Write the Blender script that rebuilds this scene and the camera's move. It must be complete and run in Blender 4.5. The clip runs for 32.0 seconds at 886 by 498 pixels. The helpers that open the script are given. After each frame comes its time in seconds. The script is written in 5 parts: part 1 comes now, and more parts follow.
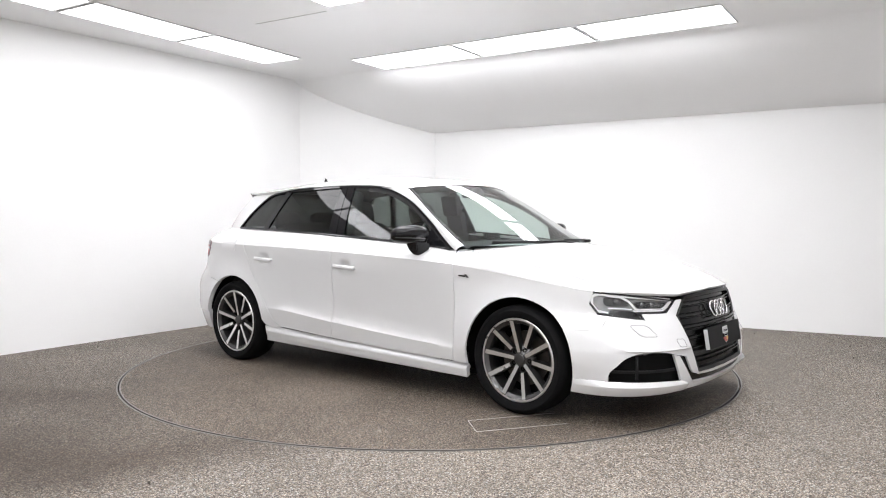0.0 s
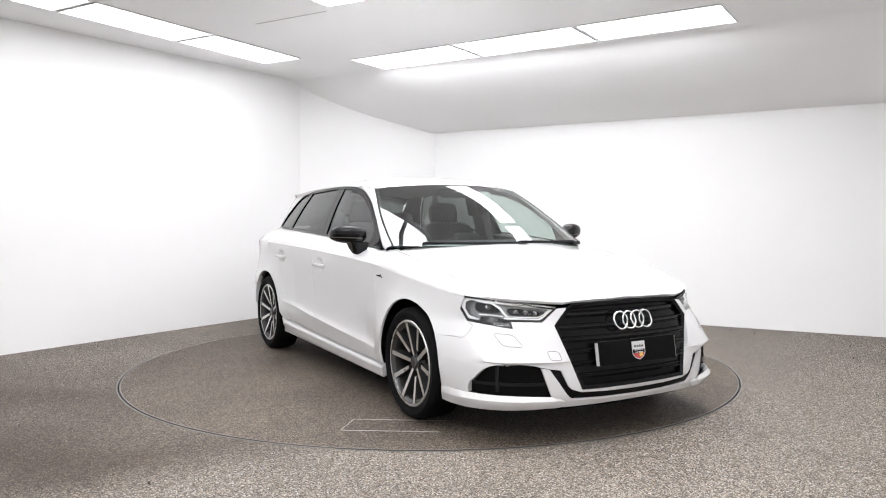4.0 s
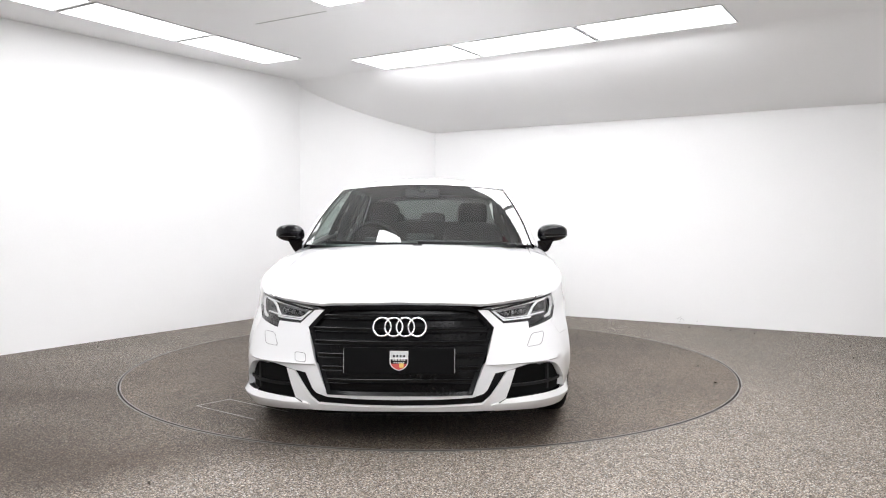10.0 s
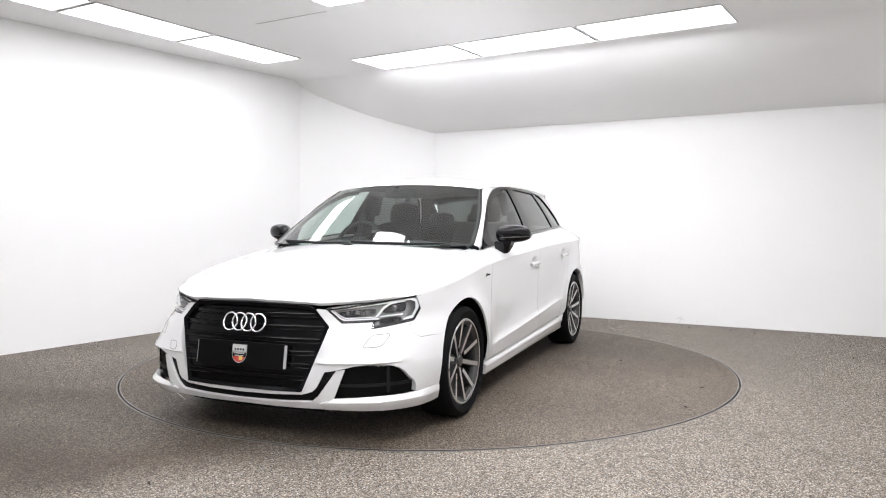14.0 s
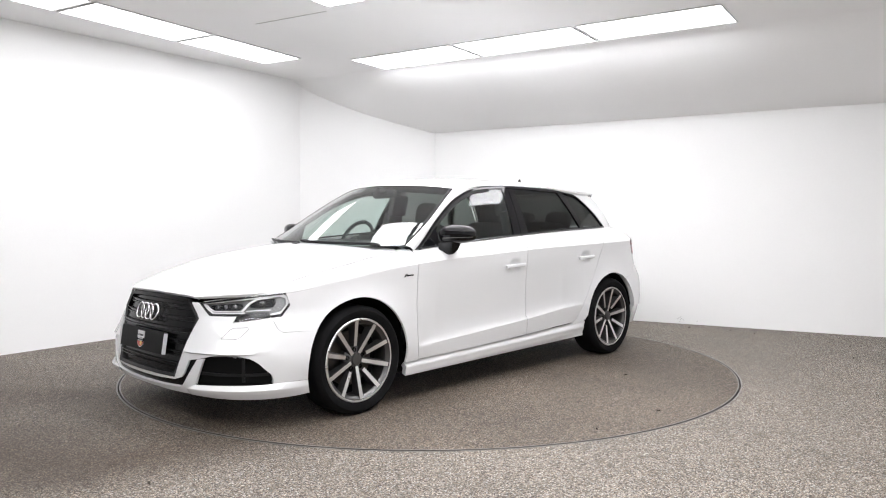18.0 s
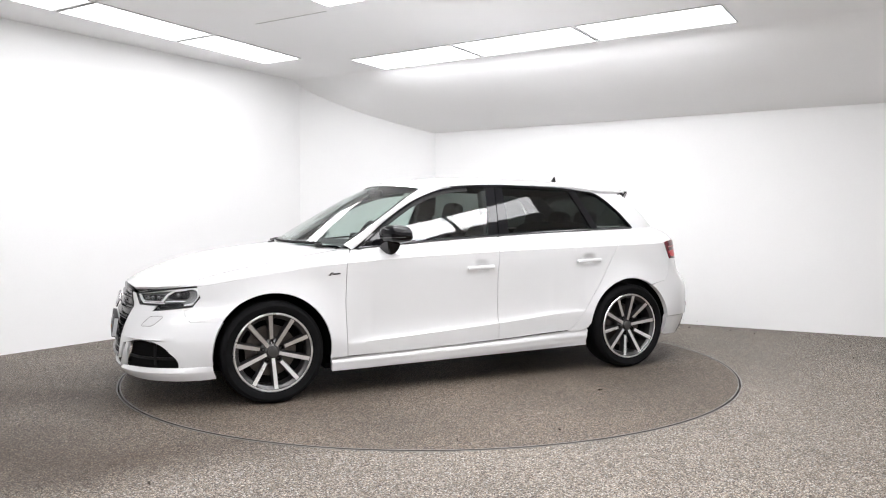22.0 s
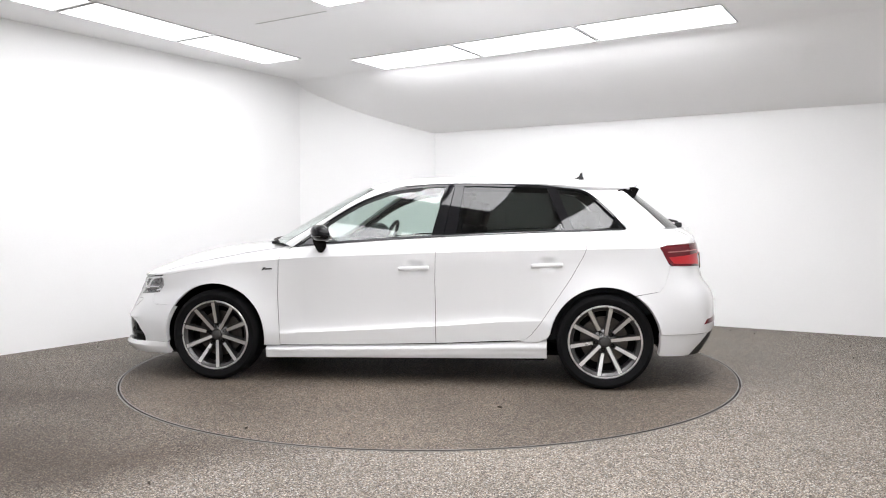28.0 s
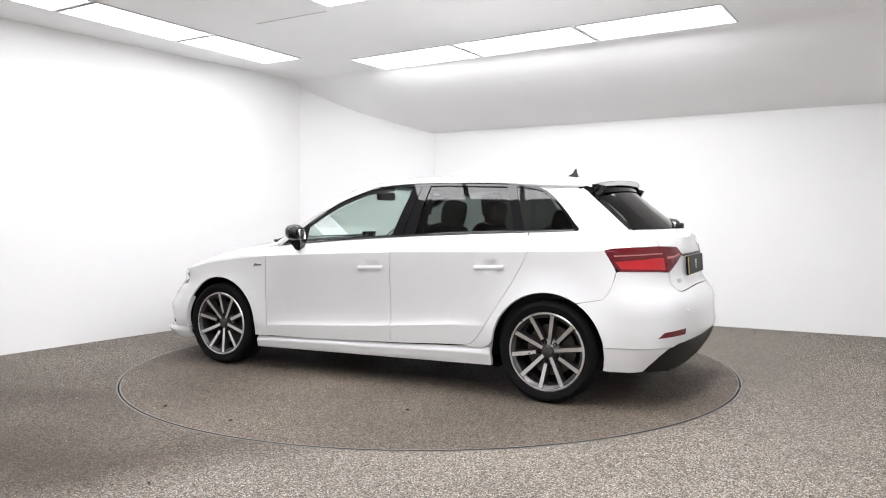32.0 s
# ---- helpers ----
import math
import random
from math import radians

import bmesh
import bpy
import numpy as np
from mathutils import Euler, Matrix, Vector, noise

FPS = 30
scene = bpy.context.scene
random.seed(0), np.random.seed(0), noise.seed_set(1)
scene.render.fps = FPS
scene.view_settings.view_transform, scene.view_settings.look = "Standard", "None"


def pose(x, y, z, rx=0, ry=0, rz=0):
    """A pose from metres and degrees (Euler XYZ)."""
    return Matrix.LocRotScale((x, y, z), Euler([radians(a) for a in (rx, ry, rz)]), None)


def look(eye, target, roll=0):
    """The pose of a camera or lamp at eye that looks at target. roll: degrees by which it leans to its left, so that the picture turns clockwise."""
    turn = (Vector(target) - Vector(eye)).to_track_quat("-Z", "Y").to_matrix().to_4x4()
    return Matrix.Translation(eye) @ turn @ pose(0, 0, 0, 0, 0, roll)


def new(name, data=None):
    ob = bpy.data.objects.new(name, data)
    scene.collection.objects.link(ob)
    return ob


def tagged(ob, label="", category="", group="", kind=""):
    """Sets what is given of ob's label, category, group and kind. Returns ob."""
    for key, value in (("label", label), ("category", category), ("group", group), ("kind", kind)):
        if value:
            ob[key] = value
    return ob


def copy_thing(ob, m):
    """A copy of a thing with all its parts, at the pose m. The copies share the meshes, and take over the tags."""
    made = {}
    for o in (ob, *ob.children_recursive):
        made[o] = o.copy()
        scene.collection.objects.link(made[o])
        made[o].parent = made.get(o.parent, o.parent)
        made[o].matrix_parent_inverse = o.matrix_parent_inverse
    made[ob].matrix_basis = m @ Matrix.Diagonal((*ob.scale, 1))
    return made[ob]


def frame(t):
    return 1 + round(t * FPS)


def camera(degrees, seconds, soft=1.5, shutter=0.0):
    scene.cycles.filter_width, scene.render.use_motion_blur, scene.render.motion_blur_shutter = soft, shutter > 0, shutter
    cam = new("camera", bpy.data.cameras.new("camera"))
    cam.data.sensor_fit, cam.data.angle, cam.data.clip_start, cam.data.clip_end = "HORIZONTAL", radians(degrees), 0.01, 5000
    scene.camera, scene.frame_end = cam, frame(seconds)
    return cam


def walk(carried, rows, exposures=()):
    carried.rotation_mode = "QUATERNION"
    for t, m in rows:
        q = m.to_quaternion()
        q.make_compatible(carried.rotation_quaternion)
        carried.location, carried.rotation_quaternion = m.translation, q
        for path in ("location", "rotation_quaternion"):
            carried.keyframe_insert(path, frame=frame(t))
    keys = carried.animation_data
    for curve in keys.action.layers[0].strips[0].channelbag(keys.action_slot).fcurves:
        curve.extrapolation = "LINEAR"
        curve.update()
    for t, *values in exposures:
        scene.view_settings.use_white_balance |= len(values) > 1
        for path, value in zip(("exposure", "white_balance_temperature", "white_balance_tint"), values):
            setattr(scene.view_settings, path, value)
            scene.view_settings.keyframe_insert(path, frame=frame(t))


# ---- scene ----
# Turntable in the middle of the room at the world's origin; the camera stands still.
cam = camera(61.32, 32.0, soft=1.1)
EYE = Vector((0, -5.7622, 1.111))
AIM = EYE + Vector((0.01609, 0.99904, -0.04079))
walk(cam, [(0.0, look(EYE, AIM, -0.09)), (32.0, look(EYE, AIM, -0.09))], exposures=[(0.0, 0.42), (32.0, 0.42)])

TURN_START, TURN_RATE = -39.868, -5.29703   # degrees, degrees a second
TABLE_R = 2.2294
CAR_OFF = (1.3861, -0.0408)                  # from the car's front axle to the table's axis

world = bpy.data.worlds.new("world")
scene.world = world
world.use_nodes = True
world.node_tree.nodes["Background"].inputs[0].default_value = (0.9, 0.95, 1.0, 1)
world.node_tree.nodes["Background"].inputs[1].default_value = 0.3
PANEL_LIGHT = 9.0


# ---------------------------------------------------------------- materials
def material(name, color=(0.5, 0.5, 0.5), rough=0.5, metal=0.0, coat=0.0, spec=0.5, grain=0.0, scale=40.0, bump=0.0, wear=0.0):
    """Principled material with two scales of colour variation and a fine relief."""
    m = bpy.data.materials.new(name)
    m.use_nodes = True
    nt = m.node_tree
    b = nt.nodes["Principled BSDF"]
    b.inputs["Base Color"].default_value = (*color, 1)
    b.inputs["Roughness"].default_value = rough
    b.inputs["Metallic"].default_value = metal
    b.inputs["Coat Weight"].default_value = coat
    b.inputs["Coat Roughness"].default_value = 0.03
    b.inputs["Specular IOR Level"].default_value = spec
    if grain or bump or wear:
        co = nt.nodes.new("ShaderNodeTexCoord")
        fine = nt.nodes.new("ShaderNodeTexNoise")
        fine.inputs["Scale"].default_value = scale
        fine.inputs["Detail"].default_value = 4
        nt.links.new(co.outputs["Object"], fine.inputs["Vector"])
        wide = nt.nodes.new("ShaderNodeTexNoise")
        wide.inputs["Scale"].default_value = scale / 25
        wide.inputs["Detail"].default_value = 3
        nt.links.new(co.outputs["Object"], wide.inputs["Vector"])
        if grain:
            add = nt.nodes.new("ShaderNodeMath")
            add.operation = "ADD"
            nt.links.new(fine.outputs["Fac"], add.inputs[0])
            nt.links.new(wide.outputs["Fac"], add.inputs[1])
            ramp = nt.nodes.new("ShaderNodeMapRange")
            ramp.inputs[1].default_value, ramp.inputs[2].default_value = 0.6, 1.4
            ramp.inputs[3].default_value, ramp.inputs[4].default_value = 1 - grain, 1 + grain
            nt.links.new(add.outputs[0], ramp.inputs[0])
            mul = nt.nodes.new("ShaderNodeVectorMath")
            mul.operation = "SCALE"
            mul.inputs[0].default_value = color
            nt.links.new(ramp.outputs[0], mul.inputs["Scale"])
            nt.links.new(mul.outputs[0], b.inputs["Base Color"])
        if wear:
            rr = nt.nodes.new("ShaderNodeMapRange")
            rr.inputs[1].default_value, rr.inputs[2].default_value = 0.3, 0.7
            rr.inputs[3].default_value, rr.inputs[4].default_value = max(0, rough - wear), min(1, rough + wear)
            nt.links.new(wide.outputs["Fac"], rr.inputs[0])
            nt.links.new(rr.outputs[0], b.inputs["Roughness"])
        if bump:
            bp = nt.nodes.new("ShaderNodeBump")
            bp.inputs["Strength"].default_value = bump
            bp.inputs["Distance"].default_value = 0.003
            nt.links.new(fine.outputs["Fac"], bp.inputs["Height"])
            nt.links.new(bp.outputs[0], b.inputs["Normal"])
    return m


def glass(name, tint, gloss=1.0, rough=0.0, base=0.06):
    """A clear pane: tinted see-through with a Fresnel gloss."""
    m = bpy.data.materials.new(name)
    m.use_nodes = True
    nt = m.node_tree
    nt.nodes.clear()
    out = nt.nodes.new("ShaderNodeOutputMaterial")
    mix = nt.nodes.new("ShaderNodeMixShader")
    clear = nt.nodes.new("ShaderNodeBsdfTransparent")
    clear.inputs[0].default_value = (*tint, 1)
    shine = nt.nodes.new("ShaderNodeBsdfGlossy")
    shine.inputs["Roughness"].default_value = rough
    shine.inputs["Color"].default_value = (gloss, gloss, gloss, 1)
    lw = nt.nodes.new("ShaderNodeLayerWeight")
    lw.inputs[0].default_value = 0.5
    power = nt.nodes.new("ShaderNodeMath")
    power.operation = "POWER"
    power.inputs[1].default_value = 5.0
    nt.links.new(lw.outputs["Facing"], power.inputs[0])
    ramp = nt.nodes.new("ShaderNodeMath")
    ramp.operation = "MULTIPLY_ADD"
    ramp.inputs[1].default_value, ramp.inputs[2].default_value = 0.98 - base, base
    nt.links.new(power.outputs[0], ramp.inputs[0])
    nt.links.new(ramp.outputs[0], mix.inputs[0])
    nt.links.new(clear.outputs[0], mix.inputs[1])
    nt.links.new(shine.outputs[0], mix.inputs[2])
    nt.links.new(mix.outputs[0], out.inputs[0])
    return m


def lamp_material(name, strength, color=(1, 1, 1)):
    m = bpy.data.materials.new(name)
    m.use_nodes = True
    b = m.node_tree.nodes["Principled BSDF"]
    b.inputs["Base Color"].default_value = (0.9, 0.9, 0.9, 1)
    b.inputs["Emission Color"].default_value = (*color, 1)
    b.inputs["Emission Strength"].default_value = strength
    return m


def stone_carpet(name, seed, shade=1.0, browned=False, cast=(1.0, 1.0, 1.0), patchy=(0.8, 1.12)):
    """Resin-bound aggregate: small stones of grey, brown and cream, with broad uneven tones."""
    m = bpy.data.materials.new(name)
    m.use_nodes = True
    nt = m.node_tree
    b = nt.nodes["Principled BSDF"]
    b.inputs["Roughness"].default_value = 0.62
    b.inputs["Specular IOR Level"].default_value = 0.3
    co = nt.nodes.new("ShaderNodeTexCoord")
    mp = nt.nodes.new("ShaderNodeMapping")
    mp.inputs["Location"].default_value = (seed, seed * 0.7, 0)
    nt.links.new(co.outputs["Object"], mp.inputs["Vector"])
    vor = nt.nodes.new("ShaderNodeTexVoronoi")
    vor.inputs["Scale"].default_value = 205
    nt.links.new(mp.outputs[0], vor.inputs["Vector"])
    ramp = nt.nodes.new("ShaderNodeValToRGB")
    sep = nt.nodes.new("ShaderNodeSeparateColor")
    nt.links.new(vor.outputs["Color"], sep.inputs[0])
    nt.links.new(sep.outputs[0], ramp.inputs[0])
    cols = [(0.0, (0.02, 0.015, 0.012)), (0.3, (0.105, 0.084, 0.067)), (0.55, (0.205, 0.174, 0.147)), (0.80, (0.35, 0.319, 0.288)), (0.93, (0.50, 0.475, 0.445)), (1.0, (0.68, 0.66, 0.63))]
    cols = [(p, tuple(v * shade * k for v, k in zip(c, cast))) for p, c in cols]
    e = ramp.color_ramp.elements
    while len(e) < len(cols):
        e.new(0.5)
    for el, (p, c) in zip(e, cols):
        el.position, el.color = p, (*c, 1)
    wide = nt.nodes.new("ShaderNodeTexNoise")
    wide.inputs["Scale"].default_value = 0.9
    wide.inputs["Detail"].default_value = 6
    wide.inputs["Roughness"].default_value = 0.62
    nt.links.new(mp.outputs[0], wide.inputs["Vector"])
    mr = nt.nodes.new("ShaderNodeMapRange")
    mr.inputs[1].default_value, mr.inputs[2].default_value = 0.3, 0.7
    mr.inputs[3].default_value, mr.inputs[4].default_value = patchy
    nt.links.new(wide.outputs["Fac"], mr.inputs[0])
    mul = nt.nodes.new("ShaderNodeVectorMath")
    mul.operation = "SCALE"
    # warm and cool stones side by side
    hue = nt.nodes.new("ShaderNodeMix")
    hue.data_type = "RGBA"
    hue.inputs["A"].default_value, hue.inputs["B"].default_value = (1.12, 1.0, 0.86, 1), (0.90, 1.0, 1.10, 1)
    nt.links.new(sep.outputs[1], hue.inputs["Factor"])
    tinted = nt.nodes.new("ShaderNodeVectorMath")
    tinted.operation = "MULTIPLY"
    nt.links.new(ramp.outputs[0], tinted.inputs[0])
    nt.links.new(hue.outputs["Result"], tinted.inputs[1])
    nt.links.new(tinted.outputs[0], mul.inputs[0])
    # clusters of lighter and darker stones
    mid = nt.nodes.new("ShaderNodeTexNoise")
    mid.inputs["Scale"].default_value = 70
    mid.inputs["Detail"].default_value = 3
    nt.links.new(mp.outputs[0], mid.inputs["Vector"])
    md = nt.nodes.new("ShaderNodeMapRange")
    md.inputs[1].default_value, md.inputs[2].default_value = 0.35, 0.65
    md.inputs[3].default_value, md.inputs[4].default_value = 0.84, 1.16
    nt.links.new(mid.outputs["Fac"], md.inputs[0])
    both = nt.nodes.new("ShaderNodeMath")
    both.operation = "MULTIPLY"
    nt.links.new(mr.outputs[0], both.inputs[0])
    nt.links.new(md.outputs[0], both.inputs[1])
    nt.links.new(both.outputs[0], mul.inputs["Scale"])
    last = mul.outputs[0]
    if browned:
        # brown darkening over part of the floor, uneven and soft-edged
        warp = nt.nodes.new("ShaderNodeTexNoise")
        warp.inputs["Scale"].default_value = 1.6
        warp.inputs["Detail"].default_value = 5
        nt.links.new(co.outputs["Object"], warp.inputs["Vector"])
        xyz = nt.nodes.new("ShaderNodeSeparateXYZ")
        nt.links.new(co.outputs["Object"], xyz.inputs[0])
        def math_node(op, a, c):
            n = nt.nodes.new("ShaderNodeMath")
            n.operation = op
            for i, v in enumerate((a, c)):
                if isinstance(v, (int, float)):
                    n.inputs[i].default_value = v
                else:
                    nt.links.new(v, n.inputs[i])
            return n.outputs[0]
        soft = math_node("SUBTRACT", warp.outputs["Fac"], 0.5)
        # one brown stretch with an uneven slanting border, weaker towards +x
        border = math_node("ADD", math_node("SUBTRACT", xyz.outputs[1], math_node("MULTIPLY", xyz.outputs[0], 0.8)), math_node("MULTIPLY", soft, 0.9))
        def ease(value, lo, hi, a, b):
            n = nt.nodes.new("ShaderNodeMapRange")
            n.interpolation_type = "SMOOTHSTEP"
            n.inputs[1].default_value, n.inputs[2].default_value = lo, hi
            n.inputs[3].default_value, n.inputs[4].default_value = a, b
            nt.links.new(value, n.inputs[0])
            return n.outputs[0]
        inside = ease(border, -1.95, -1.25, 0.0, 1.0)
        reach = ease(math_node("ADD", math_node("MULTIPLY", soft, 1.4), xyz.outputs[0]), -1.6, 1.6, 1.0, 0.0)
        # two darker bands inside it
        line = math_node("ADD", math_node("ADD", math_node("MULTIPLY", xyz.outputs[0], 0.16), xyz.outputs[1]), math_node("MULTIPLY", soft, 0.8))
        dark_band = math_node("MAXIMUM", math_node("SUBTRACT", 1.0, math_node("DIVIDE", math_node("ABSOLUTE", math_node("ADD", line, 1.45), 0), 0.34)), 0.0)
        front_band = math_node("MAXIMUM", math_node("SUBTRACT", 1.0, math_node("DIVIDE", math_node("ABSOLUTE", math_node("ADD", line, 2.62), 0), 0.62)), 0.0)
        marks = math_node("ADD", math_node("MULTIPLY", dark_band, 0.20), math_node("MULTIPLY", front_band, 0.36))
        # weaker towards the back
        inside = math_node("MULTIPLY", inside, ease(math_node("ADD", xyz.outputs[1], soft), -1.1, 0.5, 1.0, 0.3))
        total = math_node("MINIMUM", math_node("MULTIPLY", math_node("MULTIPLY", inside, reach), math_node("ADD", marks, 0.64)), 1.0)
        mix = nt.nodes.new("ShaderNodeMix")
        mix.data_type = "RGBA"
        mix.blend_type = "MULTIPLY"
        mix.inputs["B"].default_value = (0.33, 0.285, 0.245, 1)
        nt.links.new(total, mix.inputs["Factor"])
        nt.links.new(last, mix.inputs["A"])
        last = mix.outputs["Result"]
    nt.links.new(last, b.inputs["Base Color"])
    bp = nt.nodes.new("ShaderNodeBump")
    bp.inputs["Strength"].default_value = 0.6
    bp.inputs["Distance"].default_value = 0.002
    bp.invert = True
    nt.links.new(vor.outputs["Distance"], bp.inputs["Height"])
    nt.links.new(bp.outputs[0], b.inputs["Normal"])
    return m


WALL = material("white_wall_paint", (0.88, 0.882, 0.88), 0.6, spec=0.2, grain=0.012, scale=60, bump=0.08, wear=0.08)
CEIL = material("white_ceiling_paint", (0.93, 0.93, 0.932), 0.8, spec=0.08, grain=0.012, scale=50, bump=0.05)
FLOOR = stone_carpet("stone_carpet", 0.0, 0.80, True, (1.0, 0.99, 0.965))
TABLE = stone_carpet("turntable_stone_carpet", 3.7, 0.47, False, (1.05, 0.97, 0.88), (0.68, 1.2))
PAINT = material("white_car_paint", (0.66, 0.662, 0.668), 0.32, coat=1.0, grain=0.004, scale=900)
GLOSSBLACK = material("gloss_black", (0.004, 0.004, 0.005), 0.035, coat=0.0, spec=0.3, grain=0.1, scale=60, wear=0.02)
GRILLE_BLACK = material("grille_black", (0.0035, 0.0035, 0.004), 0.20, spec=0.14, grain=0.1, scale=100, wear=0.05)
TRIM = material("satin_black_plastic", (0.009, 0.009, 0.0095), 0.45, spec=0.22, grain=0.15, scale=200, bump=0.1)
DARK = material("matt_black", (0.004, 0.004, 0.004), 0.8, spec=0.1, grain=0.1, scale=100)
BELTTRIM = material("belt_trim_gloss", (0.10, 0.10, 0.105), 0.10, metal=0.8, grain=0.05, scale=100)
# dark tone that stands in for the shade in narrow panel gaps
JOINT = material("panel_joint_shade", (0.10, 0.10, 0.10), 0.7, spec=0.2, grain=0.1, scale=100)
RUBBER = material("tyre_rubber", (0.0055, 0.0055, 0.006), 0.75, spec=0.10, grain=0.2, scale=120, bump=0.2)
MACHINED = material("machined_alloy", (0.68, 0.678, 0.672), 0.30, metal=0.9, grain=0.05, scale=300, wear=0.03)
GREYALLOY = material("anthracite_alloy", (0.095, 0.094, 0.094), 0.33, metal=0.85, grain=0.06, scale=200)
STEEL = material("brake_steel", (0.10, 0.09, 0.082), 0.5, metal=1.0, grain=0.15, scale=80)
SATIN_CHROME = material("satin_chrome", (0.80, 0.80, 0.81), 0.20, metal=1.0, grain=0.02, scale=200)
CHROME = material("chrome", (0.75, 0.75, 0.76), 0.12, metal=1.0, grain=0.02, scale=200)
ALU = material("aluminium_edge", (0.22, 0.21, 0.20), 0.45, metal=0.7, grain=0.12, scale=60, wear=0.1)
FABRIC = material("dark_seat_fabric", (0.014, 0.015, 0.017), 0.85, spec=0.2, grain=0.2, scale=300, bump=0.2)
SOFT = material("dashboard_plastic", (0.015, 0.016, 0.018), 0.6, spec=0.25, grain=0.15, scale=250, bump=0.15)
CLEAR = glass("clear_window_glass", (0.70, 0.79, 0.755), base=0.065)
SCREEN = glass("windscreen_glass", (0.74, 0.82, 0.79), base=0.085)
PRIVACY = glass("privacy_window_glass", (0.14, 0.155, 0.148), base=0.028)
LENS = glass("headlight_lens", (0.95, 0.955, 0.96), base=0.03)
REDLENS = glass("red_lens", (0.62, 0.035, 0.04))
REDIN = material("red_reflector", (0.42, 0.012, 0.018), 0.3, spec=0.3, grain=0.15, scale=150, bump=0.2)
REDDARK = material("dark_red_lens", (0.11, 0.004, 0.009), 0.12, spec=0.3, coat=0.1, grain=0.1, scale=150)
LAMPIN = material("headlight_reflector", (0.42, 0.42, 0.43), 0.24, metal=0.5, grain=0.1, scale=80)
LAMPMID = material("lamp_module_black", (0.014, 0.014, 0.016), 0.2, metal=0.0, grain=0.05, scale=80)
PROJECTOR = material("projector_glass", (0.20, 0.20, 0.21), 0.15, metal=0.6, grain=0.05, scale=80)
LAMPWHITE = material("light_guide", (0.92, 0.92, 0.93), 0.35, grain=0.02, scale=80)
SIDEGLOW = lamp_material("side_panel_glow", PANEL_LIGHT * 0.52, (0.992, 0.985, 1.012))
FARGLOW = lamp_material("far_panel_glow", PANEL_LIGHT * 0.80, (0.992, 0.985, 1.012))
# fill glow for the added panels behind the camera
BACKFILL = lamp_material("back_fill_glow", PANEL_LIGHT * 1.1, (0.992, 0.985, 1.012))
NEARGLOW = lamp_material("near_panel_glow", PANEL_LIGHT * 0.65, (0.992, 0.985, 1.012))
ENDGLOW = lamp_material("end_panel_glow", PANEL_LIGHT * 1.35, (0.992, 0.985, 1.012))
GLOW = lamp_material("ceiling_panel_glow", PANEL_LIGHT, (0.992, 0.985, 1.012))
SHIELDWHITE = material("enamel_white", (0.52, 0.53, 0.54), 0.35, grain=0.03, scale=200)
SHIELDRED = material("enamel_red", (0.45, 0.05, 0.04), 0.35, grain=0.03, scale=200)
SHIELDGOLD = material("enamel_gold", (0.65, 0.45, 0.12), 0.35, grain=0.03, scale=200)


# ---------------------------------------------------------------- mesh helpers
def finish(bm, name, mat, smooth=True, angle=40):
    me = bpy.data.meshes.new(name)
    bmesh.ops.remove_doubles(bm, verts=bm.verts, dist=1e-5)
    bm.normal_update()
    for f in bm.faces:
        f.smooth = smooth
    if smooth:
        lim = radians(angle)
        for e in bm.edges:
            if len(e.link_faces) == 2 and e.calc_face_angle(0) > lim:
                e.smooth = False
    bm.to_mesh(me)
    bm.free()
    me.materials.append(mat)
    return me


def part(name, bm, mat, parent, label="", smooth=True, angle=40):
    """One mesh object under a thing or a part."""
    ob = new(name, finish(bm, name, mat, smooth, angle))
    if parent:
        ob.parent = parent
    return tagged(ob, label)


def thing(name, label, category, group="", kind="", m=None):
    ob = new(name)
    ob.empty_display_size = 0.1
    if m:
        ob.matrix_world = m
    return tagged(ob, label, category, group, kind)


def box(bm, size, m=None, bevel=0.0, seg=2):
    ret = bmesh.ops.create_cube(bm, size=1.0)
    vs = ret["verts"]
    bmesh.ops.scale(bm, vec=size, verts=vs)
    if bevel:
        es = list({e for v in vs for e in v.link_edges})
        r = bmesh.ops.bevel(bm, geom=es, offset=bevel, segments=seg, affect="EDGES", profile=0.5)
        vs = list({v for f in r["faces"] for v in f.verts} | {v for v in vs if v.is_valid})
    if m:
        bmesh.ops.transform(bm, matrix=m, verts=vs)
    return vs


def lathe(bm, rings, n=48, m=None):
    """Turns (radius, along) pairs about the y axis."""
    rows = []
    for r, a in rings:
        rows.append([bm.verts.new((r * math.sin(2 * math.pi * i / n), a, r * math.cos(2 * math.pi * i / n))) for i in range(n)])
    for p, q in zip(rows, rows[1:]):
        for i in range(n):
            bm.faces.new((p[i], p[(i + 1) % n], q[(i + 1) % n], q[i]))
    vs = [v for r in rows for v in r]
    if m:
        bmesh.ops.transform(bm, matrix=m, verts=vs)
    return vs


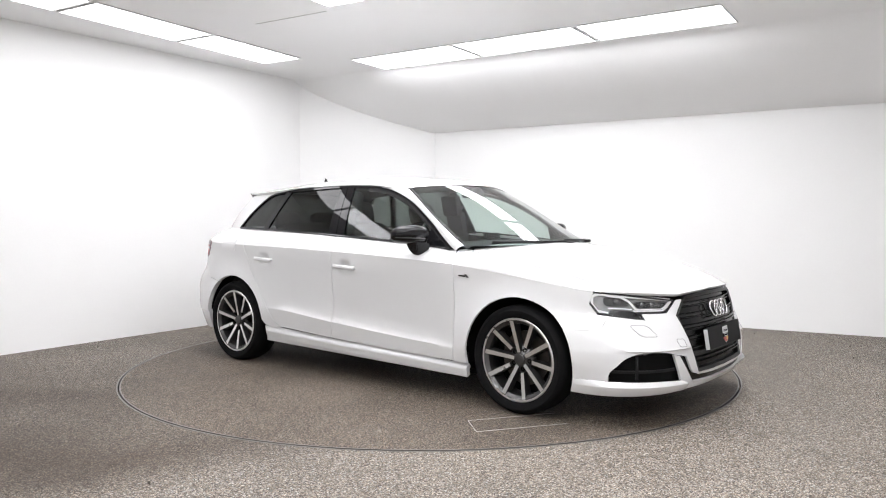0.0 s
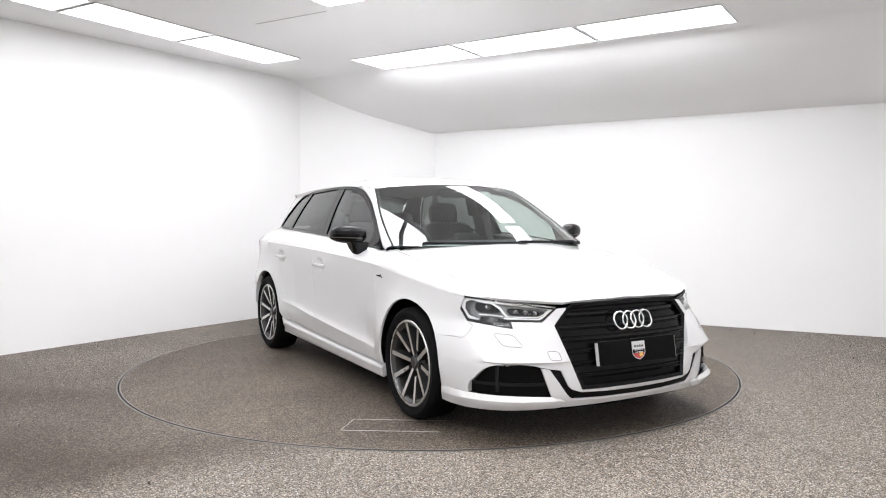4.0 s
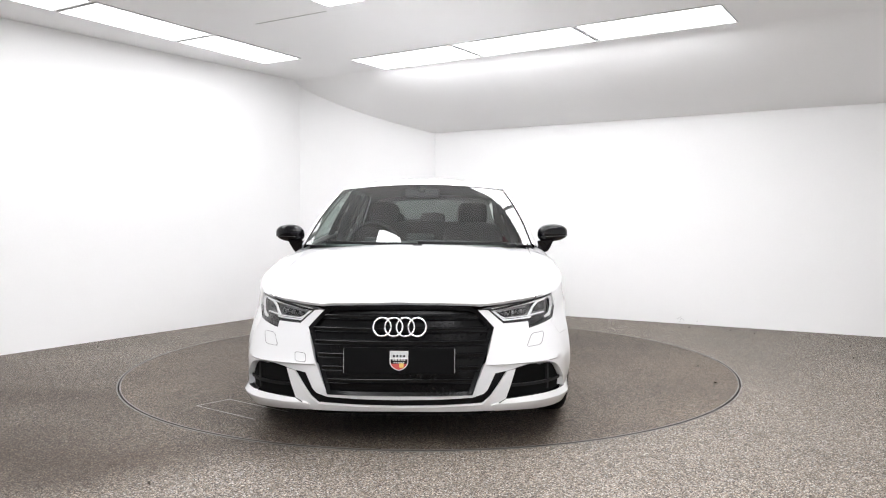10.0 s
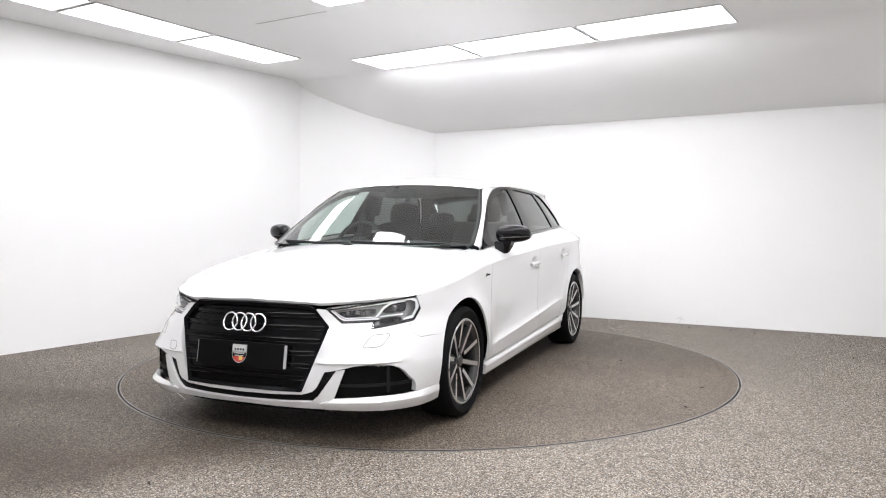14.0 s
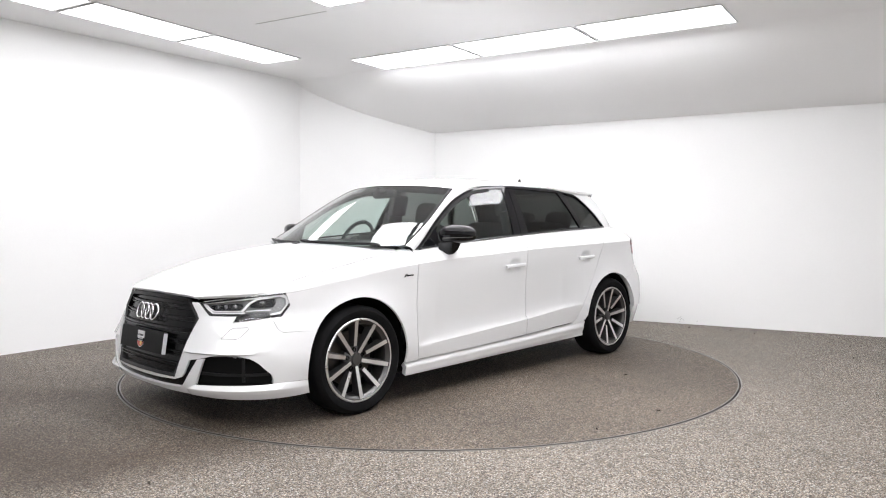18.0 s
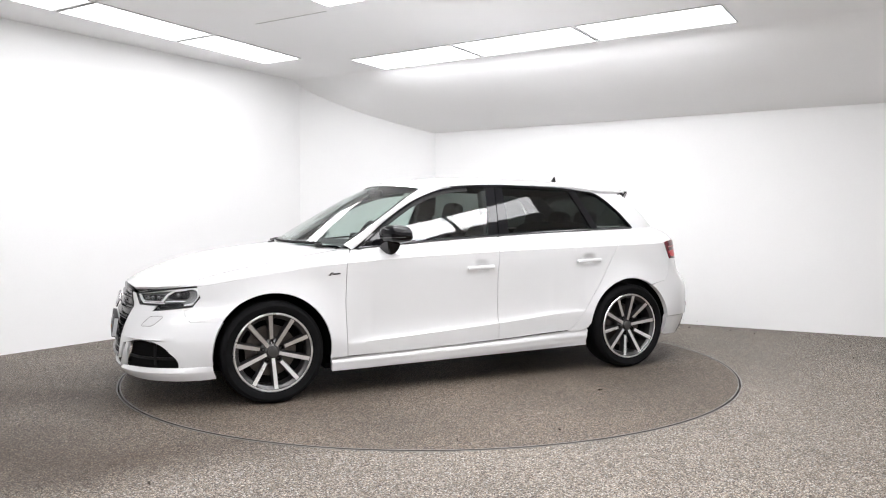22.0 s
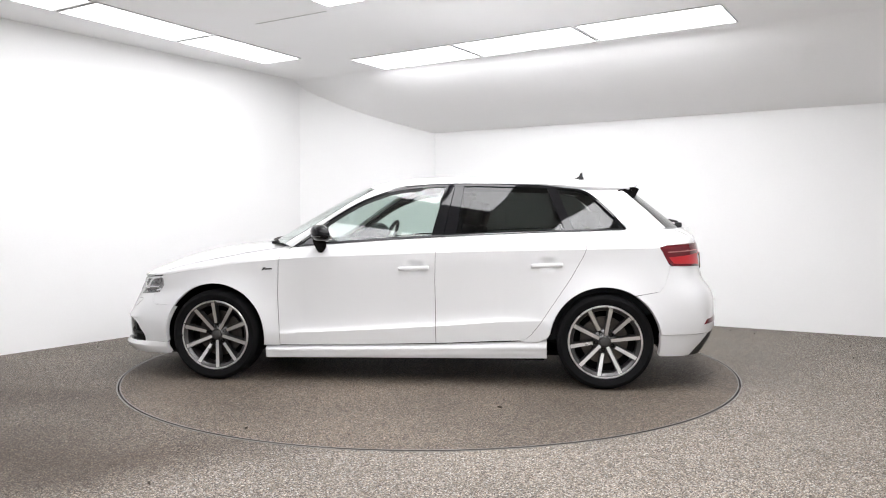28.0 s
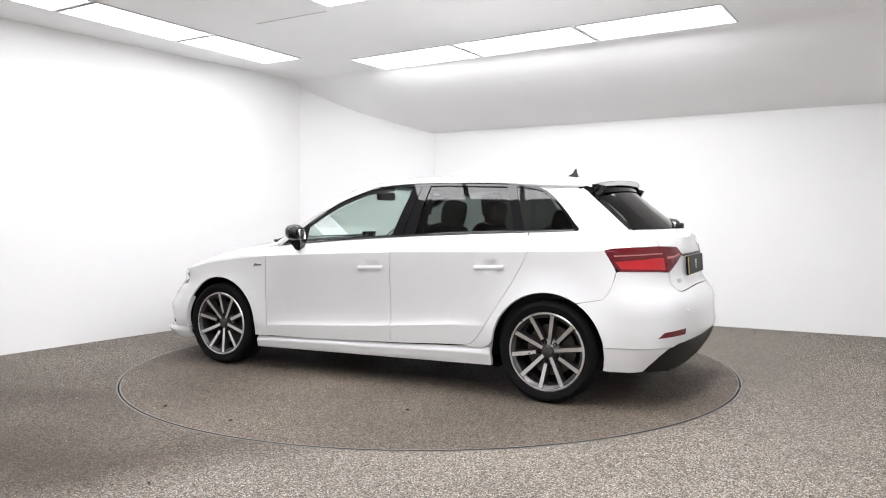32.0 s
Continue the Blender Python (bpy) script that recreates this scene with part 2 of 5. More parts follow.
def tube(bm, pts, r, n=8, closed=False):
    """A round bar along points."""
    pts = [Vector(p) for p in pts]
    k = len(pts)
    rows = []
    for i, p in enumerate(pts):
        a = pts[(i - 1) % k] if closed or i else p
        b = pts[(i + 1) % k] if closed or i < k - 1 else p
        d = (b - a).normalized()
        s = d.cross(Vector((0.13, 0.21, 0.97))).normalized()
        u = s.cross(d)
        rows.append([bm.verts.new(p + r * (math.cos(2 * math.pi * j / n) * s + math.sin(2 * math.pi * j / n) * u)) for j in range(n)])
    for i in range(k if closed else k - 1):
        p, q = rows[i], rows[(i + 1) % k]
        for j in range(n):
            bm.faces.new((p[j], p[(j + 1) % n], q[(j + 1) % n], q[j]))
    if not closed:
        bm.faces.new(rows[0][::-1])
        bm.faces.new(rows[-1])


def strip(bm, a, b, n=1, bulge=None):
    """A ruled sheet between two rows of points."""
    rows = []
    for i in range(n + 1):
        t = i / n
        rows.append([bm.verts.new(Vector(p).lerp(Vector(q), t) + (bulge * math.sin(t * math.pi) if bulge else Vector())) for p, q in zip(a, b)])
    for p, q in zip(rows, rows[1:]):
        for i in range(len(a) - 1):
            bm.faces.new((p[i], p[i + 1], q[i + 1], q[i]))


def smoothed(pts, n=5, closed=False):
    """Catmull-Rom points through pts."""
    out = []
    k = len(pts)
    for i in range(k if closed else k - 1):
        p = [pts[(i + j) % k] if closed else pts[max(0, min(k - 1, i + j))] for j in (-1, 0, 1, 2)]
        for s in range(n):
            t = s / n
            out.append(tuple(0.5 * (2 * b + (c - a) * t + (2 * a - 5 * b + 4 * c - d) * t * t + (3 * b - a - 3 * c + d) * t ** 3)
                             for a, b, c, d in zip(*p)))
    if not closed:
        out.append(tuple(pts[-1]))
    return out


def shrink(pts, d):
    """Moves a closed outline inwards by d."""
    k = len(pts)
    area = sum(pts[i][0] * pts[(i + 1) % k][1] - pts[(i + 1) % k][0] * pts[i][1] for i in range(k))
    sgn = 1 if area > 0 else -1
    out = []
    for i in range(k):
        a, b, c = Vector(pts[i - 1]), Vector(pts[i]), Vector(pts[(i + 1) % k])
        e, f = (b - a).normalized(), (c - b).normalized()
        n1, n2 = Vector((-e.y, e.x)) * sgn, Vector((-f.y, f.x)) * sgn
        m = n1 + n2
        m = m / max(0.5, m.dot(m) / 2)
        out.append(tuple(b + m * d))
    return out


def sheet(outline, fn, step=0.06, rim=0.012, inward=(0, -1, 0), gap=0.0, steps=None, cuts=()):
    """A curved panel: a flat outline cut into a grid and laid on the surface fn(u, v), with a rim turned inwards."""
    if gap:
        outline = shrink(outline, gap)
    bm = bmesh.new()
    bm.faces.new([bm.verts.new((u, v, 0)) for u, v in outline])
    for ax in (0, 1):
        lo, hi = min(p[ax] for p in outline), max(p[ax] for p in outline)
        st = steps[ax] if steps else step
        n = max(1, round((hi - lo) / st))
        no = (1, 0, 0) if ax == 0 else (0, 1, 0)
        for i in range(1, n):
            c = lo + (hi - lo) * i / n + 1e-4
            if ax == 0 or all(abs(c - k) > 0.008 for k in cuts):
                bmesh.ops.bisect_plane(bm, geom=bm.verts[:] + bm.edges[:] + bm.faces[:], plane_co=(c if ax == 0 else 0, c if ax else 0, 0), plane_no=no)
    for c in cuts:
        bmesh.ops.bisect_plane(bm, geom=bm.verts[:] + bm.edges[:] + bm.faces[:], plane_co=(0, c, 0), plane_no=(0, 1, 0))
    big = [f for f in bm.faces if len(f.verts) > 4]
    if big:
        bmesh.ops.triangulate(bm, faces=big)
    for v in bm.verts:
        v.co = fn(v.co.x, v.co.y)
    inn = Vector(inward)
    bm.normal_update()
    if sum((f.normal * f.calc_area() for f in bm.faces), Vector()).dot(inn) > 0:
        bmesh.ops.reverse_faces(bm, faces=bm.faces[:])
    if rim:
        bm.normal_update()
        nor = {v: v.normal.copy() for v in bm.verts}
        edges = [e for e in bm.edges if e.is_boundary]
        vs = {v for e in edges for v in e.verts}
        low = {v: bm.verts.new(v.co - nor[v] * rim) for v in vs}
        for e in edges:
            f = e.link_faces[0]
            a, b = e.verts
            for lp in f.loops:
                if lp.edge == e:
                    a, b = lp.vert, lp.link_loop_next.vert
            bm.faces.new((b, a, low[a], low[b]))
    return bm


# ---------------------------------------------------------------- the car's surfaces: x forward from the front axle, y left, z up
def lerp(x, pts):
    """Piecewise linear, smoothed at the knots, through (x, value) pairs in rising x."""
    if x <= pts[0][0]:
        return pts[0][1]
    if x >= pts[-1][0]:
        return pts[-1][1]
    for i in range(len(pts) - 1):
        (a, u), (b, v) = pts[i], pts[i + 1]
        if x <= b:
            m0 = (v - pts[i - 1][1]) / (b - pts[i - 1][0]) if i else (v - u) / (b - a)
            m1 = (pts[i + 2][1] - u) / (pts[i + 2][0] - a) if i + 2 < len(pts) else (v - u) / (b - a)
            h, s = b - a, (x - a) / (b - a)
            return ((1 + 2 * s) * (1 - s) ** 2 * u + s * (1 - s) ** 2 * h * m0
                    + s * s * (3 - 2 * s) * v + s * s * (s - 1) * h * m1)


# heights of the nose, the tail, the shoulder line and the belt
NOSE = [(.14, .80), (.20, .845), (.25, .862), (.32, .862), (.45, .850), (.52, .838), (.60, .815), (.68, .79), (.74, .74)]
TAIL = [(.18, 3.32), (.24, 3.365), (.33, 3.418), (.40, 3.432), (.48, 3.428), (.57, 3.425), (.625, 3.410), (.675, 3.372), (.72, 3.342), (.85, 3.328), (.93, 3.314), (.99, 3.282), (1.045, 3.235)]
SHOULDER = [(-3.35, .935), (-2.96, .923), (-2.52, .912), (-1.53, .888), (-.49, .840), (-.17, .807), (.19, .757), (.34, .728), (.6, .69)]
BELT = [(-3.4, 1.05), (-2.77, 1.034), (-1.97, 1.008), (-1.25, .971), (-.53, .918)]
CREST = [(-.56, .978), (-.2, .953), (-.09, .940), (.135, .913), (.36, .873), (.588, .802), (.70, .752), (.764, .712), (.80, .69)]
CREASE = [(-3.4, .46), (-2.75, .452), (-2.13, .446), (-1.53, .40), (-.48, .338), (.2, .33), (.9, .33)]
WIDE = [(0, .8625), (.05, .851), (.22, .846), (.55, .854), (.85, .866), (1, .870)]
UNDER = [(0, .828), (.4, .849), (.8, .861), (1, .8655)]
EDGE = [(-.56, .712), (0, .716), (.225, .706), (.35, .699), (.45, .688), (.6, .58), (.74, .42), (.80, .25)]
ROOF = [(-3.2, 1.322), (-2.95, 1.352), (-2.74, 1.378), (-2.49, 1.400), (-2.235, 1.415), (-1.978, 1.424), (-1.675, 1.428), (-1.368, 1.421), (-1.19, 1.405), (-1.08, 1.390), (-1.0, 1.374), (-.93, 1.352), (-.86, 1.325)]


def hood(x, y):
    drop = .06 + .07 * min(1, max(0, (x + .5) / .9))
    return lerp(x, CREST) - drop * (abs(y) / .75) ** 2.2


def glass_side(x, z):
    s = (z - .95) / .4
    return .79 - .52 * (z - .95) + .014 * math.sin(max(0, min(1, s)) * math.pi) - .045 * ((x + 1.6) / 1.15) ** 2


def pillar_side(x, z):
    return glass_side(x, z) - .09 * max(0, (-x - 2.7) / .36) ** 2


def closing(x, z):
    """How far the plan draws in towards nose and tail, as a share of the width."""
    k = 1
    if x > -.2:
        u = min(1, (x + .2) / (lerp(z, NOSE) + .2))
        k *= max(0, 1 - u ** (3 + 2.6 * min(1, max(0, (.60 - z) / .20)))) ** .4
    if x < -2.2:
        u = min(1, (x + 2.2) / (-lerp(z, TAIL) + 2.2))
        k *= max(0, 1 - u ** (6.4 + 2.4 * min(1, max(0, (.86 - z) / .3)))) ** .38
    return k


def flare(x, z):
    """The wheel arches stand a little proud of the side."""
    f = 0
    for cx in (0.0, -2.637):
        r = math.hypot(x - cx, z - .314)
        f += .021 * max(0, 1 - max(0, r - .355) / .16) ** 2 * min(1, max(0, (z - .16) / .2))
    return f


def flank(x, z):
    """Half width of the lower body at a place along it and a height."""
    zs, zc = lerp(x, SHOULDER), lerp(x, CREASE)
    if z <= zc:
        return (lerp(max(0, (z - .1) / (zc - .1)), UNDER) + flare(x, z)) * closing(x, z)
    if z <= zs:
        t = (z - zc) / (zs - zc)
        # the pressed hollow over the crease runs out before the wheel arches
        plain = max(min(1, max(0, (-x - 1.98) / .26)), min(1, max(0, (x + .62) / .2)))
        w = lerp(t, WIDE)
        return (w + plain * max(0, .8645 - w) + flare(x, z)) * closing(x, z)
    y0 = .8665 * closing(x, zs)
    k = min(1, max(0, (x + .62) / .17))
    k = k * k * (3 - 2 * k)
    y1 = top = 0
    if k > 0:
        y1 = k * min(lerp(x, EDGE), y0 - .01)
        top = k * max(hood(x, lerp(x, EDGE)), zs + .015)
    if k < 1:
        belt = lerp(x, BELT)
        w = pillar_side(x, belt)
        if x < -3.05:
            w = pillar_side(-3.05, belt) * closing(x, z) / closing(-3.05, z)
        y1 += (1 - k) * min(w, y0 - .005)
        top += (1 - k) * belt
    s = min(1.15, (z - zs) / max(.015, top - zs))
    return y0 + (y1 - y0) * s ** 1.65


def front(y, z):
    """How far forward the nose reaches at a distance from the middle and a height."""
    a, b = -.1, lerp(z, NOSE)
    for _ in range(30):
        m = (a + b) / 2
        a, b = (m, b) if flank(m, z) > abs(y) else (a, m)
    return (a + b) / 2


def back(y, z):
    a, b = -2.3, -lerp(z, TAIL)
    for _ in range(30):
        m = (a + b) / 2
        a, b = (m, b) if flank(m, z) > abs(y) else (a, m)
    return (a + b) / 2


# a panel's own height scale, level along the shoulder line and along the lower crease
def to_level(x, z):
    zs, zc = lerp(x, SHOULDER), lerp(x, CREASE)
    if z < zc:
        return .40 + z - zc
    return .40 + .48 * (z - zc) / (zs - zc) if z < zs else .88 + z - zs


def from_level(x, w):
    zs, zc = lerp(x, SHOULDER), lerp(x, CREASE)
    if w < .40:
        return w - .40 + zc
    return zc + (zs - zc) * (w - .40) / .48 if w < .88 else zs + w - .88


def levelled(outline, fn, step, rim, inw, gap):
    """A side panel whose mesh follows the shoulder line and the lower crease."""
    o = [(x, to_level(x, z)) for x, z in outline]
    return sheet(o, lambda x, w: fn(x, from_level(x, w)), step, rim, inw, gap, cuts=(.397, .4003, .8797, .8825))


# ---------------------------------------------------------------- the room
E1, E2 = Vector((0.859, -0.512, 0)), Vector((0.512, 0.859, 0))   # along and towards the far wall


def room(e, n, z=0.0):
    return E1 * e + E2 * n + Vector((0, 0, z))


CORNERS = [Vector((-1.553, 3.172, 0)), Vector((0.052, 3.567, 0)), room(4.5, 3.09), room(4.5, -6.6), room(-3.55, -6.6)]
COVE = [(0.0, 2.17), (0.18, 2.222), (0.352, 2.278), (0.596, 2.368), (0.836, 2.477), (1.0, 2.567), (1.094, 2.628), (1.163, 2.685), (1.21, 2.725), (1.26, 2.74)]
CEIL_Z = 2.74


def prism(name, a, b, z0, z1, thick, mat):
    """A straight wall from a to b, its thickness on the outer side."""
    bm = bmesh.new()
    d = (b - a).normalized()
    o = Vector((-d.y, d.x, 0)) * thick
    lo = [bm.verts.new(p + Vector((0, 0, z0))) for p in (a, b, b + o, a + o)]
    hi = [bm.verts.new(p + Vector((0, 0, z1))) for p in (a, b, b + o, a + o)]
    bm.faces.new(lo[::-1])
    bm.faces.new(hi)
    for i in range(4):
        bm.faces.new((lo[i], lo[(i + 1) % 4], hi[(i + 1) % 4], hi[i]))
    bmesh.ops.recalc_face_normals(bm, faces=bm.faces)
    return tagged(new(name, finish(bm, name, mat, False)), kind="structure")


def build_room():
    bm = bmesh.new()
    n = 96
    rim = [bm.verts.new(((TABLE_R + 0.012) * math.cos(2 * math.pi * i / n), (TABLE_R + 0.012) * math.sin(2 * math.pi * i / n), 0)) for i in range(n)]
    out = [bm.verts.new((9 * math.cos(2 * math.pi * i / n), 9 * math.sin(2 * math.pi * i / n), 0)) for i in range(n)]
    low = [bm.verts.new((v.co.x, v.co.y, -0.05)) for v in rim]
    for i in range(n):
        j = (i + 1) % n
        bm.faces.new((rim[i], out[i], out[j], rim[j]))
        bm.faces.new((rim[i], rim[j], low[j], low[i]))
    bm.faces.new(low)
    bmesh.ops.recalc_face_normals(bm, faces=bm.faces)
    tagged(new("floor", finish(bm, "floor", FLOOR, False)), "grey-brown resin-bound stone floor, darker brown in places", kind="structure")
    c = CORNERS
    a = Vector((-3.514, 0.351, 0))
    d = (c[0] - a).normalized()
    left0 = a - d * 6.6
    prism("wall_left", left0, c[0], 0, 2.78, 0.15, WALL)
    prism("wall_corner", c[0], c[1], 0, 2.78, 0.15, WALL)
    prism("wall_right", c[1], c[2], 0, 2.40, 0.15, WALL)
    # unseen walls added to close the room; the side one stands near for bounce
    prism("wall_side_unseen", c[2], c[3], 0, 2.78, 0.15, WALL)
    prism("wall_back_unseen", c[3], left0, 0, 2.78, 0.15, WALL)
    # flat ceiling, then the cove that sinks to the far wall
    bm = bmesh.new()
    rows = []
    prof = [(0.0 - 0.2, 2.11)] + COVE + [(9.8, CEIL_Z)]
    for dist, z in prof:
        rows.append([bm.verts.new(room(e, 3.09 - dist, z)) for e in (-5.2, 5.4)])
    for p, q in zip(rows, rows[1:]):
        bm.faces.new((p[0], p[1], q[1], q[0]))
    top = bmesh.ops.extrude_face_region(bm, geom=bm.faces[:])
    bmesh.ops.translate(bm, vec=(0, 0, 0.12), verts=[g for g in top["geom"] if isinstance(g, bmesh.types.BMVert)])
    bmesh.ops.recalc_face_normals(bm, faces=bm.faces)
    tagged(new("ceiling", finish(bm, "ceiling", CEIL, True, 30)), "white ceiling that curves down to the far wall", kind="structure")


def ceiling_light(m, size, group, glow):
    t = thing("ceiling_light", "flat white recessed ceiling light panel, switched on", "ceiling light", group, m=m)
    w, h = size
    bm = bmesh.new()
    r = 0.012
    for s, p in (((w, r, 0.012), (0, h / 2 - r / 2)), ((w, r, 0.012), (0, -h / 2 + r / 2)), ((r, h - 2 * r, 0.012), (w / 2 - r / 2, 0)), ((r, h - 2 * r, 0.012), (-w / 2 + r / 2, 0))):
        box(bm, s, pose(p[0], p[1], -0.003), 0.002, 1)
    part("frame", bm, FRAMEWHITE, t, "thin white metal frame", False)
    bm = bmesh.new()
    box(bm, (w - 2 * r, h - 2 * r, 0.004), pose(0, 0, 0.0005))
    part("diffuser", bm, glow, t, "glowing opal diffuser", False)
    return t


FRAMEWHITE = material("white_metal_frame", (0.7, 0.7, 0.7), 0.4, grain=0.02, scale=60)


def build_lights():
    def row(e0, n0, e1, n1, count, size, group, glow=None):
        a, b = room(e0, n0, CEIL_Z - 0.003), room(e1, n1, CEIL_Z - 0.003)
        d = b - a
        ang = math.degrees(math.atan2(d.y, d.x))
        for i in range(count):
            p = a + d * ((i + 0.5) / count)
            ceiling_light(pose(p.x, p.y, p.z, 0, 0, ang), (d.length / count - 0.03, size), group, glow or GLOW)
    row(-1.707, 1.570, 1.954, 1.390, 3, 0.61, "far row of ceiling lights", FARGLOW)
    row(-2.353, 0.985, -2.385, -2.50, 3, 0.50, "side row of ceiling lights", SIDEGLOW)
    for k in range(3):
        row(-0.41 + 0.60 * k, -0.34, -0.41 + 0.60 * k, -1.44, 1, 0.575, "middle block of ceiling lights")
    row(2.18, 0.55, 2.18, -2.90, 3, 0.55, "end row of ceiling lights", ENDGLOW)
    row(-0.9, -2.70, 1.52, -2.70, 2, 0.61, "near row of ceiling lights", NEARGLOW)
    # unseen row added behind the camera to brighten the car and the walls
    row(-1.2, -4.75, 4.20, -4.75, 5, 0.61, "back row of ceiling lights", BACKFILL)


build_room()
build_lights()


def build_turntable():
    t = thing("turntable", "round vehicle turntable flush with the floor, stone-covered, metal rim", "turntable")
    n = 128
    bm = bmesh.new()
    ring = lambda r, z: [bm.verts.new((r * math.cos(2 * math.pi * i / n), r * math.sin(2 * math.pi * i / n), z)) for i in range(n)]
    top, low = ring(TABLE_R - 0.014, 0.002), ring(TABLE_R - 0.014, -0.045)
    bm.faces.new(top)
    for i in range(n):
        bm.faces.new((top[i], low[i], low[(i + 1) % n], top[(i + 1) % n]))
    part("deck", bm, TABLE, t, "resin-bound stone deck", False)
    bm = bmesh.new()
    a, b, c, d = ring(TABLE_R - 0.014, 0.0026), ring(TABLE_R - 0.006, 0.0026), ring(TABLE_R - 0.006, -0.045), ring(TABLE_R - 0.014, -0.045)
    for i in range(n):
        j = (i + 1) % n
        for p, q in ((a, b), (b, c), (c, d), (d, a)):
            bm.faces.new((p[i], q[i], q[j], p[j]))
    bmesh.ops.recalc_face_normals(bm, faces=bm.faces)
    part("rim", bm, ALU, t, "thin dull metal edge", True)
    # metal edging of a hatch in the deck
    p0, p1, run = Vector((1.412, -1.325, 0)), Vector((1.248, -1.180, 0)), Vector((0.29, 0.435, 0))
    for a, b in ((p0, p1), (p1, p1 + run), (p0, p0 + run)):
        bm = bmesh.new()
        d = b - a
        box(bm, (d.length, 0.0045, 0.003), Matrix.Translation((a + b) / 2 + Vector((0, 0, 0.0025))) @ Matrix.Rotation(math.atan2(d.y, d.x), 4, "Z"), 0.001, 1)
        part("hatch_edge", bm, HATCH, t, "thin bright metal edging strip", False)
    return t


HATCH = material("bright_edging", (0.40, 0.39, 0.375), 0.4, metal=0.6, grain=0.15, scale=120, wear=0.1)
turntable = build_turntable()
# the outer edge ring, set in the fixed floor
bm = bmesh.new()
lathe(bm, [(TABLE_R + 0.004, -0.04), (TABLE_R + 0.004, 0.001), (TABLE_R + 0.013, 0.001), (TABLE_R + 0.013, -0.04)], 128, Matrix.Rotation(radians(90), 4, "X"))
tagged(new("floor_edge_ring", finish(bm, "floor_edge_ring", ALU)), kind="structure")


# ---------------------------------------------------------------- the car
def polar_front(side):
    """The nose as a sheet in (angle about a point behind it * 0.86, height)."""
    def fn(u, z):
        ang = u / 0.86
        c, s = math.cos(ang), math.sin(ang)
        a, b = 0.05, 1.4
        for _ in range(24):
            m = (a + b) / 2
            x, y = -0.1 + m * c, m * abs(s)
            a, b = (m, b) if flank(x, z) > y else (a, m)
        return Vector((-0.1 + a * c, side * a * s, z))
    return fn


def polar_back(side):
    def fn(u, z):
        ang = u / 0.86
        c, s = math.cos(ang), math.sin(ang)
        a, b = 0.05, 1.4
        for _ in range(24):
            m = (a + b) / 2
            x, y = -2.5 - m * c, m * abs(s)
            a, b = (m, b) if flank(x, z) > y else (a, m)
        return Vector((-2.5 - a * c, side * a * s, z))
    return fn


def inset(fn, depth, centre):
    """The same sheet, moved towards the car's inside."""
    def g(u, v):
        p = fn(u, v)
        d = Vector((centre - p.x, -p.y, 0))
        return p + d.normalized() * depth
    return g


def fy(y, z):
    return (0.86 * math.atan2(y, front(y, z) + 0.1), z)


def fx(x, z):
    return (0.86 * math.atan2(flank(x, z), x + 0.1), z)


def ry(y, z):
    return (0.86 * math.atan2(y, -(back(y, z) + 2.5)), z)


def rx(x, z):
    return (0.86 * math.atan2(flank(x, z), -(x + 2.5)), z)


def side_fn(side):
    return lambda x, z: Vector((x, side * flank(x, z), z))


def green_fn(side, off=0.0):
    return lambda x, z: Vector((x, side * (pillar_side(x, z) + off), z))


ARCH_R = 0.355
AXLE_F, AXLE_R, HUB = 0.0, -2.637, 0.314


def arch(cx, a0, a1, n=20):
    return [(cx + ARCH_R * math.cos(radians(a0 + (a1 - a0) * i / n)), HUB + ARCH_R * math.sin(radians(a0 + (a1 - a0) * i / n))) for i in range(n + 1)]


def arch_deg(z):
    return math.degrees(math.asin((z - HUB) / ARCH_R))


FOG = [(.503, .247), (.62, .252), (.74, .254), (.812, .254), (.815, .280), (.812, .310), (.798, .340), (.784, .367), (.763, .388), (.732, .401), (.70, .406), (.62, .404), (.556, .390)]
FOG = FOG[:3] + smoothed(FOG[3:], 3)
DLO_TOP = [(-0.529, .917), (-0.636, .997), (-0.761, 1.094), (-0.909, 1.189), (-1.023, 1.248), (-1.177, 1.304), (-1.295, 1.327), (-1.453, 1.341), (-1.611, 1.347), (-1.807, 1.348), (-2.002, 1.341), (-2.271, 1.331), (-2.40, 1.322), (-2.47, 1.311), (-2.535, 1.288), (-2.608, 1.234), (-2.697, 1.146), (-2.772, 1.060), (-2.782, 1.040), (-2.765, 1.032)]


def dlo_top(n=4):
    return smoothed(DLO_TOP[:-3], n) + DLO_TOP[-2:]


def dlo_outline():
    """The side windows' whole opening, anticlockwise from the front tip."""
    bottom = [(-0.6 - 2.1 * i / 24, lerp(-0.6 - 2.1 * i / 24, BELT) + 0.001) for i in range(25)]
    return [(-0.529, .917)] + bottom + dlo_top()[::-1][:-1]


def roof_edge(x):
    y = lerp(x, [(-3.05, .50), (-2.88, .535), (-2.74, .572), (-2.60, .592), (-2.46, .594), (-2.27, .588), (-2.0, .583), (-1.6, .582), (-1.295, .590), (-1.05, .566)])
    z = lerp(x, [(-3.05, 1.305), (-2.88, 1.322), (-2.74, 1.318), (-2.60, 1.318), (-2.46, 1.326), (-2.27, 1.342), (-2.0, 1.352), (-1.6, 1.357), (-1.295, 1.340), (-1.05, 1.316)])
    return y, z


SCREEN_X = [(.93, -.163), (.961, -.2175), (1.10, -.4525), (1.22, -.664), (1.30, -.822), (1.345, -.925), (1.37, -.99)]


def screen_fn(y, z):
    k = .52 + .10 * (z - .96) / .36
    return Vector((lerp(z, SCREEN_X) - k * y * y, y, z))


